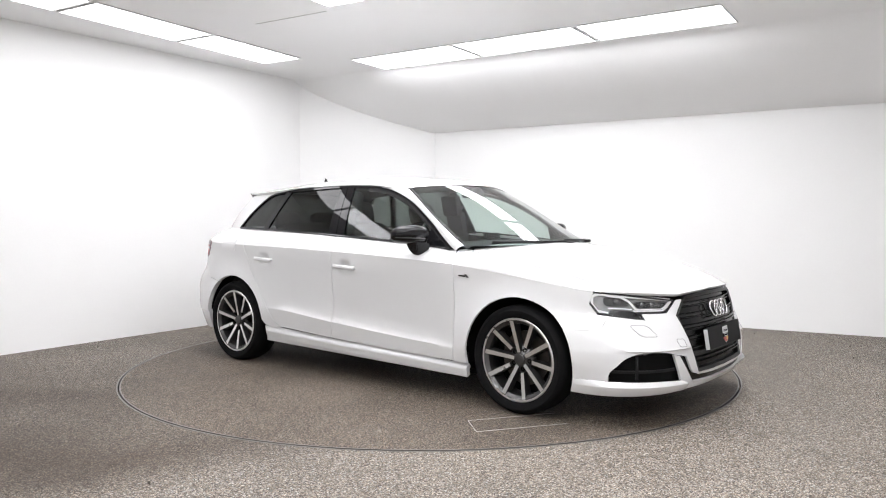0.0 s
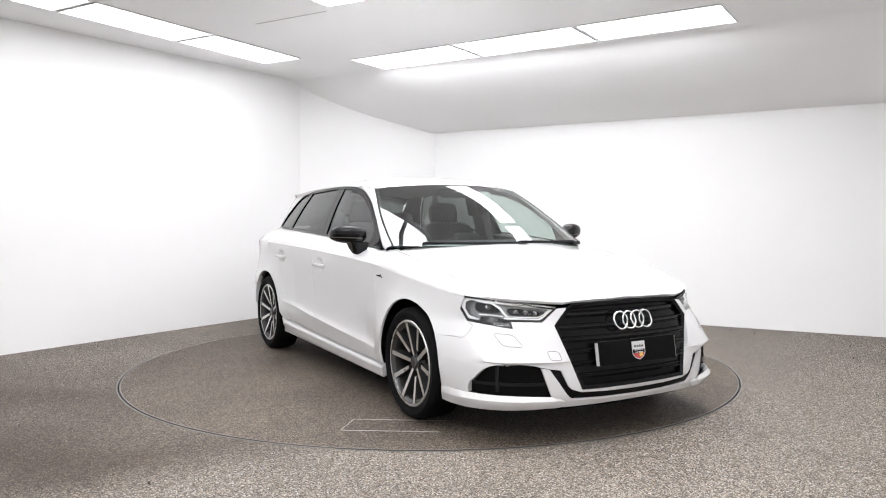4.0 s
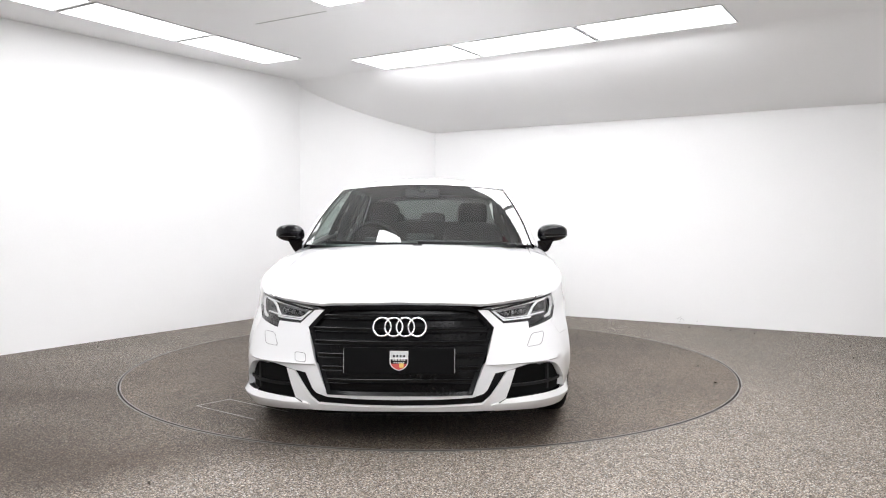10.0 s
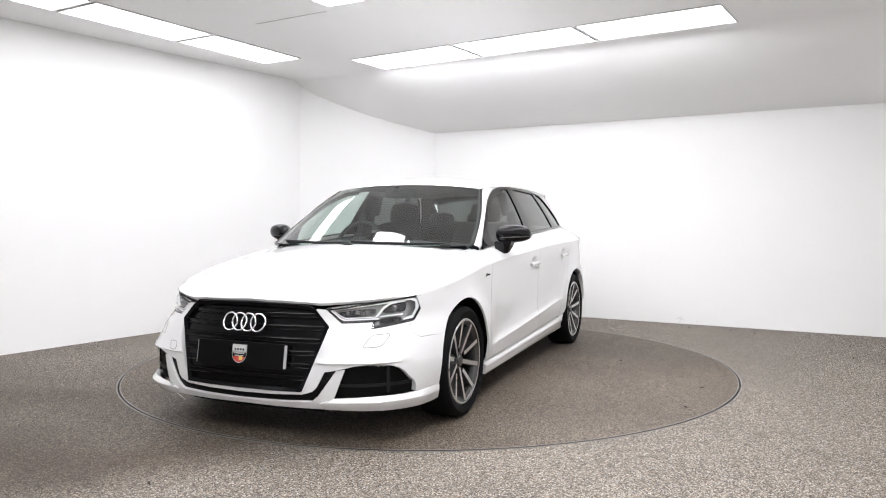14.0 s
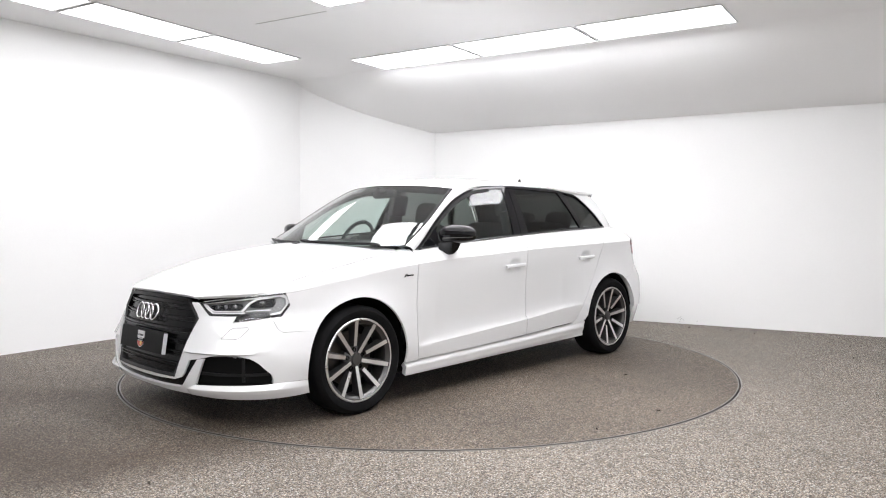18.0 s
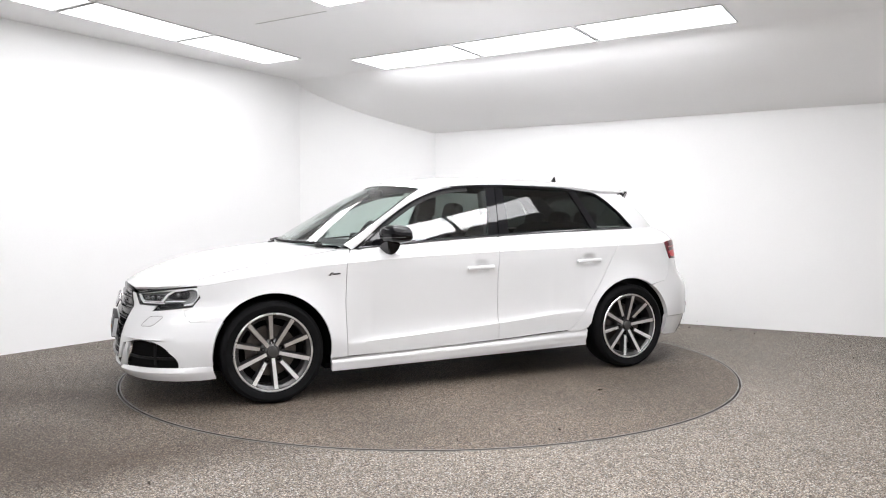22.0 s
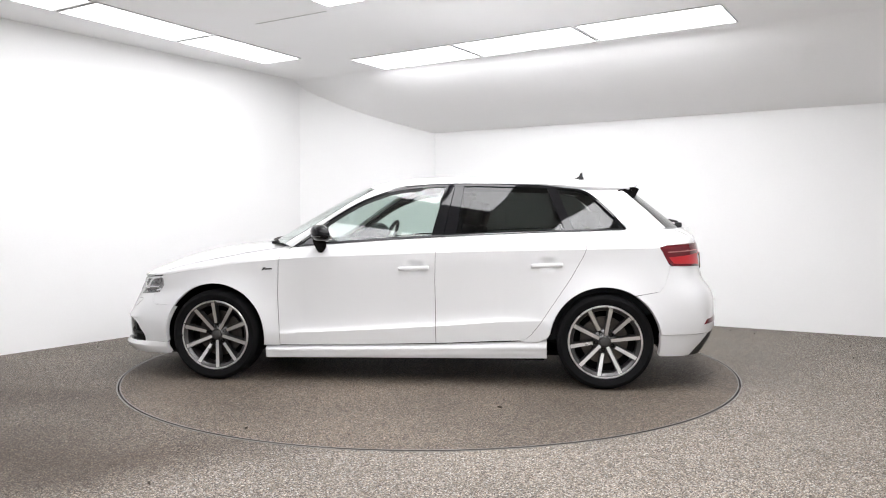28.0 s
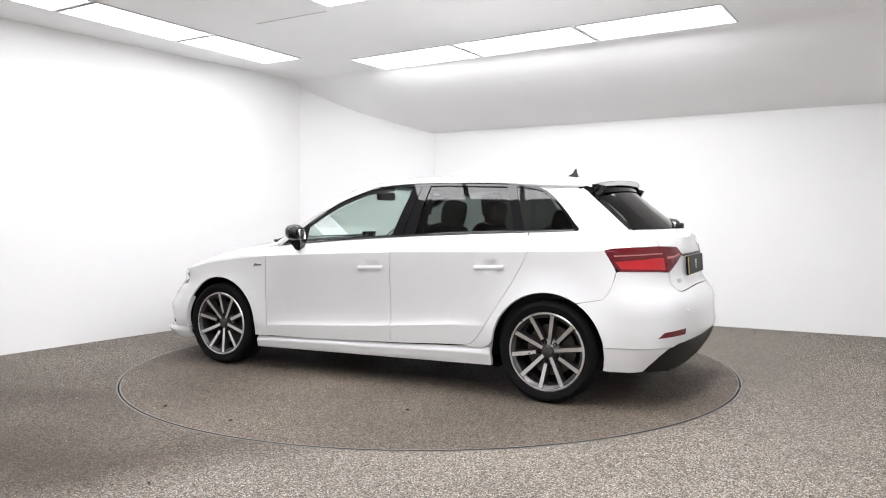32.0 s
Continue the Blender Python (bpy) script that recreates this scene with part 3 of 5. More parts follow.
def screen_edge(t):
    y = .738 + (.578 - .738) * t + .02 * math.sin(t * math.pi)
    z = .945 + (1.318 - .945) * t
    return screen_fn(y, z)


def tail_glass_fn(y, z):
    return Vector((-3.235 + (z - 1.04) * 1.25 + .61 * y * y, y, z))


def ridged(f, out=0.0):
    """The bumper's skin, which swells down to a crisp ledge over the lower intakes and is undercut below it."""
    def g(u, z):
        q = f(u, z)
        d = Vector((q.x + .1, q.y, 0)).normalized()
        y = abs(q.y)
        k = max(0, 1 - (z - .414) / .085) ** 2 if z > .414 else max(0, 1 - (.414 - z) / .007)
        k *= min(1, max(0, (y - .40) / .05)) * min(1, max(0, (.81 - y) / .10))
        return q + d * (.015 * k + out)
    return g


def build_body(car):
    for side in (1, -1):
        inw = (0, -side, 0)
        sf, gf = side_fn(side), green_fn(side)
        pf, pb = polar_front(side), polar_back(side)
        # front wing
        line = lambda x: lerp(x, SHOULDER)
        xs = [.42 - .0467 * i for i in range(21)]
        o = arch(AXLE_F, 180 - arch_deg(.25), arch_deg(.51)) + [(.40, .514), (.464, .513), (.488, .531), (.497, .575), (front(.768, .597), .597), (front(.782, .65), .65), (.425, line(.425))] \
            + [(x, line(x)) for x in xs] + [(-.459, .83), (-.449, .60), (-.463, .25)]
        bm = sheet(o, sf, .03, .012, inw, .0018)
        # rounded shoulder up to the bonnet's edge
        rows = []
        for i in range(7):
            t = i / 6 * math.pi / 2
            row = []
            for x in xs:
                # ends at the door's edge
                zt = line(x) + (max(hood(x, lerp(x, EDGE)), line(x) + .012) - line(x)) * math.sin(t)
                x = max(x, lerp(zt, [(.83, -.459), (.872, -.475), (.914, -.512)]) + .002)
                z0, y0 = line(x), flank(x, line(x) - .0005)
                y1 = min(lerp(x, EDGE), y0 - .012)
                z1 = max(hood(x, y1), z0 + .012)
                y, z = y0 + (y1 - y0) * (1 - math.cos(t)) ** 1.15, z0 + (z1 - z0) * math.sin(t) - .001
                w = min(1, max(0, (-.30 - x) / .15))
                w = w * w * (3 - 2 * w)
                row.append(bm.verts.new((x, side * (y + (flank(x, z) - y) * w), z)))
            rows.append(row)
        rows.append([bm.verts.new(v.co - Vector((0, 0, .02))) for v in rows[-1]])
        for p, q in zip(rows, rows[1:]):
            for j in range(len(xs) - 1):
                bm.faces.new((p[j], p[j + 1], q[j + 1], q[j]) if side < 0 else (q[j], q[j + 1], p[j + 1], p[j]))
        # tongue over the headlight
        low, high = [], []
        for i in range(8):
            t = i / 7
            y, z = .778 - .106 * t, .7215 - .0165 * t
            low.append(Vector((front(y, z), y * side, z)))
            x = .42 + (front(.672, .705) - .42) * t
            y = .691 - .019 * t
            high.append(Vector((x, y * side, hood(x, y) - .0005)))
        strip(bm, low, high, 3, Vector((.004, .006 * side, .008)))
        part("front_wing", bm, PAINT, car, "white painted front wing")
        # doors, with a cup pressed in behind each handle
        def door_fn(x, z, s=side):
            c = sum(.019 * math.exp(-((x - hx) / .048) ** 4 - ((z - hz) / .034) ** 4) for hx, hz in ((-1.395, .786), (-2.268, .812)))
            return Vector((x, s * (flank(x, z) - c), z))
        belt = lambda a, b, n: [(a + (b - a) * i / n, lerp(a + (b - a) * i / n, BELT)) for i in range(n + 1)]
        o = [(-.463, .253), (-.449, .60), (-.459, .83), (-.475, .872), (-.515, .914)] + belt(-.54, -1.568, 12) + [(-1.548, .95), (-1.534, .90), (-1.528, .69), (-1.535, .283)]
        fd = part("front_door", levelled(o, door_fn, .0135, .02, inw, .0018), PAINT, car, "white front door with a black-framed window")
        o = [(-1.535, .283), (-1.528, .69), (-1.534, .90), (-1.548, .95), (-1.568, .986)] + belt(-1.60, -2.47, 10) + [(-2.503, .985), (-2.517, .945), (-2.515, .91), (-2.50, .87), (-2.416, .719), (-2.291, .532), (-2.219, .421), (-2.165, .352), (-2.135, .326), (-2.092, .31)]
        rd = part("rear_door", levelled(o, door_fn, .0135, .02, inw, .0018), PAINT, car, "white rear door with a dark privacy window")
        # rear quarter
        o = [(-2.092, .31), (-2.135, .326), (-2.165, .352), (-2.219, .421), (-2.291, .532), (-2.416, .719), (-2.50, .87), (-2.515, .91), (-2.517, .945), (-2.503, .985), (-2.475, 1.025)] \
            + belt(-2.50, -2.765, 5) + [(-2.87, 1.037), (-2.96, 1.039), (-3.02, 1.040)] + [(back(.585, z), z) for z in (1.04, 1.02, .99, .96, .945)] + [(-3.10, .942), (-3.02, .936), (-2.978, .925), (-3.033, .828), (-3.045, .80), (-3.03, .738), (-3.01, .68), (-2.975, .64), (-2.925, .632), (-2.875, .6235)]
        o += [(AXLE_R + ARCH_R * math.cos(radians(a)), HUB + ARCH_R * math.sin(radians(a))) for a in [180 - arch_deg(.615) - i * (180 - arch_deg(.615) - arch_deg(.355)) / 18 for i in range(19)]]
        o += [(-2.262, .325), (-2.20, .300), (-2.13, .298)]
        part("rear_quarter_panel", levelled(o, sf, .035, .02, inw, .001), PAINT, car, "white rear quarter panel")
        # window pillar behind the side glass
        o = [(-2.765, 1.030)] + [(-2.786, 1.040), (-2.776, 1.062)] + smoothed(DLO_TOP[11:18], 4)[::-1][1:] + [(-2.40, 1.330), (-2.6, 1.318), (-2.74, 1.316), (-2.80, 1.275), (-2.93, 1.16), (-3.055, 1.045), (-3.02, 1.040), (-2.9, 1.037)]
        part("rear_pillar", sheet(o, gf, .05, .02, inw), PAINT, car, "white rear pillar")
        # closing rail between the roof's edge and the pillar's top
        xs2 = [-1.30 - .0506 * i for i in range(31)]
        edge_top = [Vector((x, side * (roof_edge(x)[0] + .001), roof_edge(x)[1] + .004)) for x in xs2]
        edge_low = [Vector((x, side * (pillar_side(x, zz) + .005 - .004 * min(1, max(0, (-x - 2.2) / .2))), zz)) for x, zz in ((x, roof_edge(x)[1] - (.006 + .010 * min(1, max(0, (-x - 2.2) / .2)))) for x in xs2)]
        bm = bmesh.new()
        strip(bm, edge_top, edge_low, 3, Vector((0, .004 * side, 0)))
        bmesh.ops.recalc_face_normals(bm, faces=bm.faces)
        part("roof_rail", bm, PAINT, car, "white roof edge")
        # windscreen pillar
        a = [screen_edge(i / 14) + Vector((0, .004, 0)) for i in range(15)] + [Vector((x, *roof_edge(x))) for x in (-1.14, -1.22, -1.30)]
        top = [p for p in dlo_top(5) if p[0] >= -1.31]
        k = len(a)
        b = []
        for i in range(k):
            q = (i / (k - 1)) * (len(top) - 1)
            j = min(len(top) - 2, int(q))
            x, z = (top[j][0] + (top[j + 1][0] - top[j][0]) * (q - j), top[j][1] + (top[j + 1][1] - top[j][1]) * (q - j))
            b.append(Vector((x, glass_side(x, z) + .002, z)))
        b[0] = Vector((-.52, flank(-.53, .912), .912))
        bm = bmesh.new()
        strip(bm, [Vector((p.x, p.y * side, p.z)) for p in a], [Vector((p.x, p.y * side, p.z)) for p in b], 4, Vector((.006, .012 * side, .006)))
        bmesh.ops.recalc_face_normals(bm, faces=bm.faces)
        part("windscreen_pillar", bm, PAINT, car, "white windscreen pillar")
        # side skirt
        o = [(-.36, .246), (-.463, .247), (-1.0, .263), (-1.535, .277), (-2.036, .30), (-2.12, .305), (-2.20, .32), (-2.262, .352), (-2.265, .195), (-1.8, .187), (-.362, .165)]
        def skirt(x, z, s=side):
            t = max(0, min(1, (lerp(x, [(-2.26, .33), (-2.1, .30), (-.36, .246)]) - z) / .10))
            return Vector((x, s * (lerp(.3, WIDE) - .012 + .026 * min(1, t / .24) - .006 * max(0, min(1, (t - .42) / .06)) - .05 * max(0, t - .72)), z))
        part("side_skirt", sheet(o, skirt, .02, .03, inw, steps=(.2, .012)), PAINT, car, "white side skirt")
        # bumpers
        o = [fy(.450, .583), fy(.414, .622), fy(.379, .661), fy(.378, .667), fy(.424, .664), fy(.470, .624), fy(.50, .597), fy(.626, .598), fy(.630, .567), fy(.70, .579), fy(.768, .594), fx(.497, .575), fx(.488, .531), fx(.464, .513), fx(.40, .514)]
        o += [fx(*p) for p in arch(AXLE_F, arch_deg(.512), arch_deg(.258), 10)] + [fy(.835, .256)]
        o += [fy(*p) for p in FOG[3:]] + [fy(.511, .380)]
        o += [fy(.457, .371), fy(.420, .294), fy(.40, .275), fy(.348, .259), fy(.2, .252), (0, .249), (0, .268), fy(.2, .268), fy(.346, .270)]
        ridge = ridged(pf)
        part("front_bumper", sheet(o, ridge, .03, .035, (-1, -side * .3, 0), cuts=(.407, .4142, .430)), PAINT, car, "white front bumper with open air intakes")
        o = [fy(.503, .247), fy(.62, .252), fy(.74, .254), fy(.812, .254), fy(.835, .256)] + [fx(*p) for p in arch(AXLE_F, arch_deg(.256), arch_deg(.18), 5)]
        o += [fx(.40, .176), fy(.79, .176), fy(.70, .178), fy(.60, .182), fy(.517, .188), fy(.446, .188), fy(.433, .217)]
        def blade(u, z, f=pf):
            # a shelf that runs out to a crisp edge, with an upright face under it
            q = f(u, z)
            d = Vector((q.x + .1, q.y, 0)).normalized()
            w = min(1, max(0, (q.x - .30) / .20)) * min(1, max(0, (abs(q.y) - .42) / .05))
            k = min(1, max(0, (.256 - z) / .028)) if z > .222 else 1 - .5 * (.222 - z) / .045
            return q + d * (.002 + .027 * w * k)
        part("bumper_blade", sheet(o, blade, .025, .03, (-1, -side * .3, 0), cuts=(.2285, .2215)), PAINT, car, "white lower bumper blade")
        o = [fy(.553, .386), fy(.513, .379), fy(.43, .257), fy(.392, .222), fy(.2, .214), (0, .211), (0, .190), fy(.2, .188), fy(.386, .187), fy(.462, .187), fy(.458, .222), fy(.505, .247)]
        part("bumper_lip", sheet(o, inset(pf, -.004, -.1), .04, .014, (-1, -side * .3, 0)), PAINT, car, "white bumper lip and fin")
        o = [rx(-2.975, .64), rx(-3.01, .68), rx(-3.03, .738), rx(-3.047, .80), rx(-3.069, .803), ry(.64, .797), ry(.532, .788), ry(.525, .72), ry(.50, .678), ry(.45, .670), ry(.2, .684), (0, .687),
             (0, .397), ry(.24, .395), ry(.46, .392), ry(.62, .380), ry(.685, .352), ry(.72, .315), ry(.742, .268), ry(.755, .223), ry(.785, .219), rx(-3.0, .222)]
        o += [rx(*p) for p in [(AXLE_R + ARCH_R * math.cos(radians(a)), HUB + ARCH_R * math.sin(radians(a))) for a in [194 - i * (194 - 180 + arch_deg(.612)) / 14 for i in range(15)]]] + [rx(-2.875, .6225), rx(-2.925, .631)]
        def tuck(u, z, f=pb):
            q = f(u, z)
            d = Vector((q.x + 2.5, q.y, 0)).normalized()
            return q - d * (.011 * min(1, max(0, (.366 - z) / .005)))
        part("rear_bumper", sheet(o, tuck, .03, .03, (1, -side * .3, 0), .0008, cuts=(.3605, .3665)), PAINT, car, "white rear bumper")
        o = [ry(.755, .223), ry(.742, .268), ry(.72, .315), ry(.685, .352), ry(.62, .380), ry(.46, .392), ry(.24, .395), (0, .397), (0, .21), ry(.4, .205), ry(.6, .21)]
        part("diffuser_half", sheet(o, inset(pb, .008, -2.5), .04, .03, (1, 0, 0)), TRIM, car, "black rear diffuser")
    # bonnet
    fr = [(front(y, z) - .004, y) for y, z in ((.668, .705), (.6, .693), (.5, .676), (.43, .667), (.385, .668), (.345, .683), (.25, .69), (.12, .695), (0, .697))]
    edge = [(-.50 + .046 * i, lerp(-.50 + .046 * i, EDGE) - .002) for i in range(21)]
    cowl = [(-.475, .60), (-.43, .5), (-.36, .35), (-.31, .2), (-.29, 0)]
    half = cowl[::-1] + edge + fr
    o = half + [(x, -y) for x, y in half[::-1][1:-1]]
    part("bonnet", sheet(o, lambda x, y: Vector((x, y, hood(x, y) + .001)), .05, .015, (0, 0, -1)), PAINT, car, "white bonnet")
    # thin tubes along the bonnet's gaps, the shade put into their dark colour
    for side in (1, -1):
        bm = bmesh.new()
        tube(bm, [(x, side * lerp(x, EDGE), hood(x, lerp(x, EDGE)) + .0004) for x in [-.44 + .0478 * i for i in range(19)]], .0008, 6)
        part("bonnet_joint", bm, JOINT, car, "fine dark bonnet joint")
    # roof, its front edge lying on the top of the windscreen
    bm = bmesh.new()
    rows = []
    nx, ny = 26, 24
    for i in range(-1, nx + 1):
        row = []
        for j in range(ny + 1):
            v = -1 + 2 * j / ny
            lip = screen_fn(v * .576, 1.316 + (1.346 - 1.316) * (1 - abs(v) ** 2.2))
            x0, x1 = lip.x - .02, -2.928 + .09 * v * v
            x = x0 + (x1 - x0) * max(0, i) / nx
            y, z = roof_edge(x)
            p = Vector((x, v * y, z + .003 + (lerp(x, ROOF) - z) * (1 - abs(v) ** 2.3)))
            if i < 0:
                p = lip + Vector((.004, 0, .003))
            elif i == 0:
                p.z = min(p.z, lip.z + .013)
            row.append(bm.verts.new(p))
        rows.append(row)
    for p, q in zip(rows, rows[1:]):
        for j in range(ny):
            bm.faces.new((p[j], p[j + 1], q[j + 1], q[j]))
    bmesh.ops.recalc_face_normals(bm, faces=bm.faces)
    if sum(f.normal.z for f in bm.faces) < 0:
        bmesh.ops.reverse_faces(bm, faces=bm.faces[:])
    part("roof", bm, PAINT, car, "white roof with a rear spoiler edge")
    # windscreen
    top = [(.578 * (1 - i / 6), 1.318 + (1.349 - 1.318) * (1 - (1 - i / 6) ** 2.2)) for i in range(7)]
    sides = [(screen_edge(i / 8).y, screen_edge(i / 8).z) for i in range(9)]
    half = [(0, .935), (.3, .935), (.6, .94)] + sides[:-1] + top
    o = half + [(-y, z) for y, z in half[::-1][1:-1]]
    part("windscreen", sheet(o, screen_fn, .03, .0, (-1, 0, 0)), SCREEN, car, "clear laminated windscreen")
    for side in (1, -1):
        bm = bmesh.new()
        a = [screen_edge(i / 14) + Vector((.003, .002, .002)) for i in range(15)]
        b = [screen_edge(i / 14) + Vector((.004, -.026, .003)) for i in range(15)]
        strip(bm, [Vector((p.x, p.y * side, p.z)) for p in a], [Vector((p.x, p.y * side, p.z)) for p in b])
        bmesh.ops.recalc_face_normals(bm, faces=bm.faces)
        part("windscreen_seal", bm, TRIM, car, "black windscreen edge seal")
    # tailgate below the glass
    half = [(0, .69), (.2, .687), (.45, .673), (.50, .681), (.525, .72), (.532, .788), (.313, .885), (.305, .892), (.37, .934), (.50, .941), (.582, .945), (.582, .96), (.582, .99), (.582, 1.02), (.575, 1.04), (.3, 1.045), (0, 1.045)]
    uv = [ry(y, z) if y else (0, z) for y, z in half]
    o = uv + [(-u, z) for u, z in uv[::-1][1:-1]]
    pb = polar_back(1)
    part("tailgate", sheet(o, lambda u, z: pb(u, z), .05, .02, (1, 0, 0), .0018), PAINT, car, "white tailgate")
    half = [(0, 1.047), (.56, 1.04), (.585, 1.06), (.52, 1.275), (.45, 1.30), (0, 1.315)]
    o = half + [(-y, z) for y, z in half[::-1][1:-1]]
    part("rear_window", sheet(o, tail_glass_fn, .08, .004, (1, 0, 0)), PRIVACY, car, "dark tinted rear window")


def build_windows(car):
    for side in (1, -1):
        inw = (0, -side, 0)
        out = dlo_outline()
        # one black frame round the whole opening
        inn = shrink(out, .014)
        fn = green_fn(side, .004)
        bm = bmesh.new()
        a, b, c = [fn(*p) for p in out], [fn(*p) for p in inn], [fn(*p) - Vector((0, side * .02, 0)) for p in inn]
        strip(bm, a + a[:1], b + b[:1])
        strip(bm, b + b[:1], c + c[:1])
        bmesh.ops.recalc_face_normals(bm, faces=bm.faces)
        part("window_surround", bm, GLOSSBLACK, car, "gloss black window surround")
        bm = bmesh.new()
        tube(bm, [Vector((x, side * (pillar_side(x, lerp(x, BELT)) + .006), lerp(x, BELT) + .005)) for x in [-.56 - .0917 * i for i in range(25)]], .0048, 8)
        part("belt_trim", bm, BELTTRIM, car, "slim dark gloss belt trim")
        # the front door's own black frame under the roof line
        k = [i for i, q in enumerate(out) if q[0] > -1.45 and q[1] > lerp(q[0], BELT) + .004]
        wide = shrink(out, .036)
        bm = bmesh.new()
        strip(bm, [green_fn(side, -.001)(*inn[i]) for i in k], [green_fn(side, -.003)(*wide[i]) for i in k])
        bmesh.ops.recalc_face_normals(bm, faces=bm.faces)
        part("door_frame", bm, TRIM, car, "black front door window frame")
        g = green_fn(side, -.006)
        belt = lambda x: lerp(x, BELT) + .012
        up = dlo_top(6)
        def ceil_at(x):
            for p, q in zip(up, up[1:]):
                if q[0] <= x <= p[0]:
                    return p[1] + (q[1] - p[1]) * (x - p[0]) / (q[0] - p[0] - 1e-9) - .008
            return 1.03
        def pane(mat, name, label, skew0, skew1):
            """A pane between two leaning edges, given at belt and top."""
            lo = [(skew0[0] + (skew1[0] - skew0[0]) * i / 12) for i in range(13)]
            hi = [(skew0[1] + (skew1[1] - skew0[1]) * i / 12) for i in range(13)]
            o = [(x, belt(x)) for x in lo] + [(x, max(ceil_at(x), belt(x) + .004)) for x in hi[::-1]]
            part(name, sheet(o, g, .07, .003, inw), mat, car, label)
        pane(CLEAR, "front_door_window", "lightly tinted front door window", (-.60, -.60), (-1.505, -1.585))
        pane(PRIVACY, "rear_door_window", "dark privacy rear door window", (-1.645, -1.685), (-2.395, -2.275))
        pane(PRIVACY, "quarter_window", "dark privacy quarter window", (-2.435, -2.315), (-2.745, -2.52))
        for nm, s0, s1 in (("door_pillar", (-1.492, -1.572), (-1.572, -1.636)), ("door_pillar", (-1.577, -1.641), (-1.660, -1.70)), ("window_bar", (-2.385, -2.262), (-2.445, -2.325))):
            o = [(s0[0], belt(s0[0]) - .012), (s1[0], belt(s1[0]) - .012), (s1[1], ceil_at(s1[1]) + .004), (s0[1], ceil_at(s0[1]) + .004)]
            part(nm, sheet(o, green_fn(side, .002), .05, .015, inw), GLOSSBLACK, car, "gloss black pillar cover")


def build_wheel():
    """A wheel whose hub lies at its origin and whose outer face looks along +y."""
    R, r = 0.310, 0.236
    bm = bmesh.new()
    lathe(bm, [(r + .004, .092), (r - .002, .097), (r - .010, .096), (r - .013, .090), (r - .030, .078), (r - .034, .060), (r - .036, .03), (r - .03, -.02), (r - .02, -.09)], 72)
    w = part("wheel", bm, GREYALLOY, None, "grey ten-spoke alloy wheel with a low-profile tyre")
    bm = bmesh.new()
    lathe(bm, [(r - .004, .088), (r + .006, .096), (r + .02, .103), (r + .045, .107), (R - .022, .102), (R - .010, .094), (R - .002, .078), (R, .05), (R, -.05), (R - .006, -.085), (R - .03, -.1), (r, -.09)], 72)
    part("tyre", bm, RUBBER, w, "low-profile black tyre")
    bm = bmesh.new()
    lathe(bm, [(r + .0045, .0925), (r - .0015, .0978), (r - .0095, .0968)], 72)
    part("rim_edge", bm, MACHINED, w, "bright machined rim edge")
    for k in range(10):
        ang = 36 * k
        m = Matrix.Rotation(radians(ang), 4, "Y")
        long = k % 2 == 0
        r0 = .040 if long else .078
        bm = bmesh.new()
        a0, a1 = .0105, .0125
        y0, y1 = .062, .090
        top = [(-a0, y0, r0), (a0, y0, r0), (a1, y1, r - .009), (-a1, y1, r - .009)]
        dep = [(-a0 * 1.5, y0 - .03, r0 - .004), (a0 * 1.5, y0 - .03, r0 - .004), (a1 * 1.7, y1 - .055, r - .018), (-a1 * 1.7, y1 - .055, r - .018)]
        t = [bm.verts.new(p) for p in top]
        d = [bm.verts.new(p) for p in dep]
        for i in range(4):
            bm.faces.new((t[i], d[i], d[(i + 1) % 4], t[(i + 1) % 4]))
        bmesh.ops.transform(bm, matrix=m, verts=bm.verts)
        bmesh.ops.recalc_face_normals(bm, faces=bm.faces)
        part("spoke", bm, GREYALLOY, w, "grey alloy spoke", False)
        bm = bmesh.new()
        f = bm.faces.new([bm.verts.new(Vector(p) + Vector((0, .001, 0))) for p in top])
        bmesh.ops.transform(bm, matrix=m, verts=bm.verts)
        bm.normal_update()
        if f.normal.y < 0:
            bmesh.ops.reverse_faces(bm, faces=[f])
        part("spoke_face", bm, MACHINED, w, "bright machined spoke face", False)
    bm = bmesh.new()
    lathe(bm, [(.082, .01), (.080, .035), (.072, .045), (.05, .052), (.034, .060), (.033, .068), (.030, .071), (.0005, .073)], 40)
    part("hub", bm, GREYALLOY, w, "grey hub and centre cap")
    for k in range(5):
        a = radians(72 * k + 36)
        bm = bmesh.new()
        lathe(bm, [(.013, .04), (.013, .054), (.011, .056), (.008, .056), (.007, .048), (.0005, .048)], 12, pose(.056 * math.sin(a), 0, .056 * math.cos(a)))
        part("bolt", bm, DARK, w, "recessed wheel bolt")
    bm = bmesh.new()
    lathe(bm, [(.06, .0), (.155, .0), (.155, -.022), (.06, -.022)], 48)
    part("brake_disc", bm, STEEL, w, "steel brake disc", True, 30)
    bm = bmesh.new()
    lathe(bm, [(r - .03, -.02), (.16, -.03), (.0005, -.03)], 40)
    part("inner_shield", bm, DARK, w, "dark brake shield")
    return w


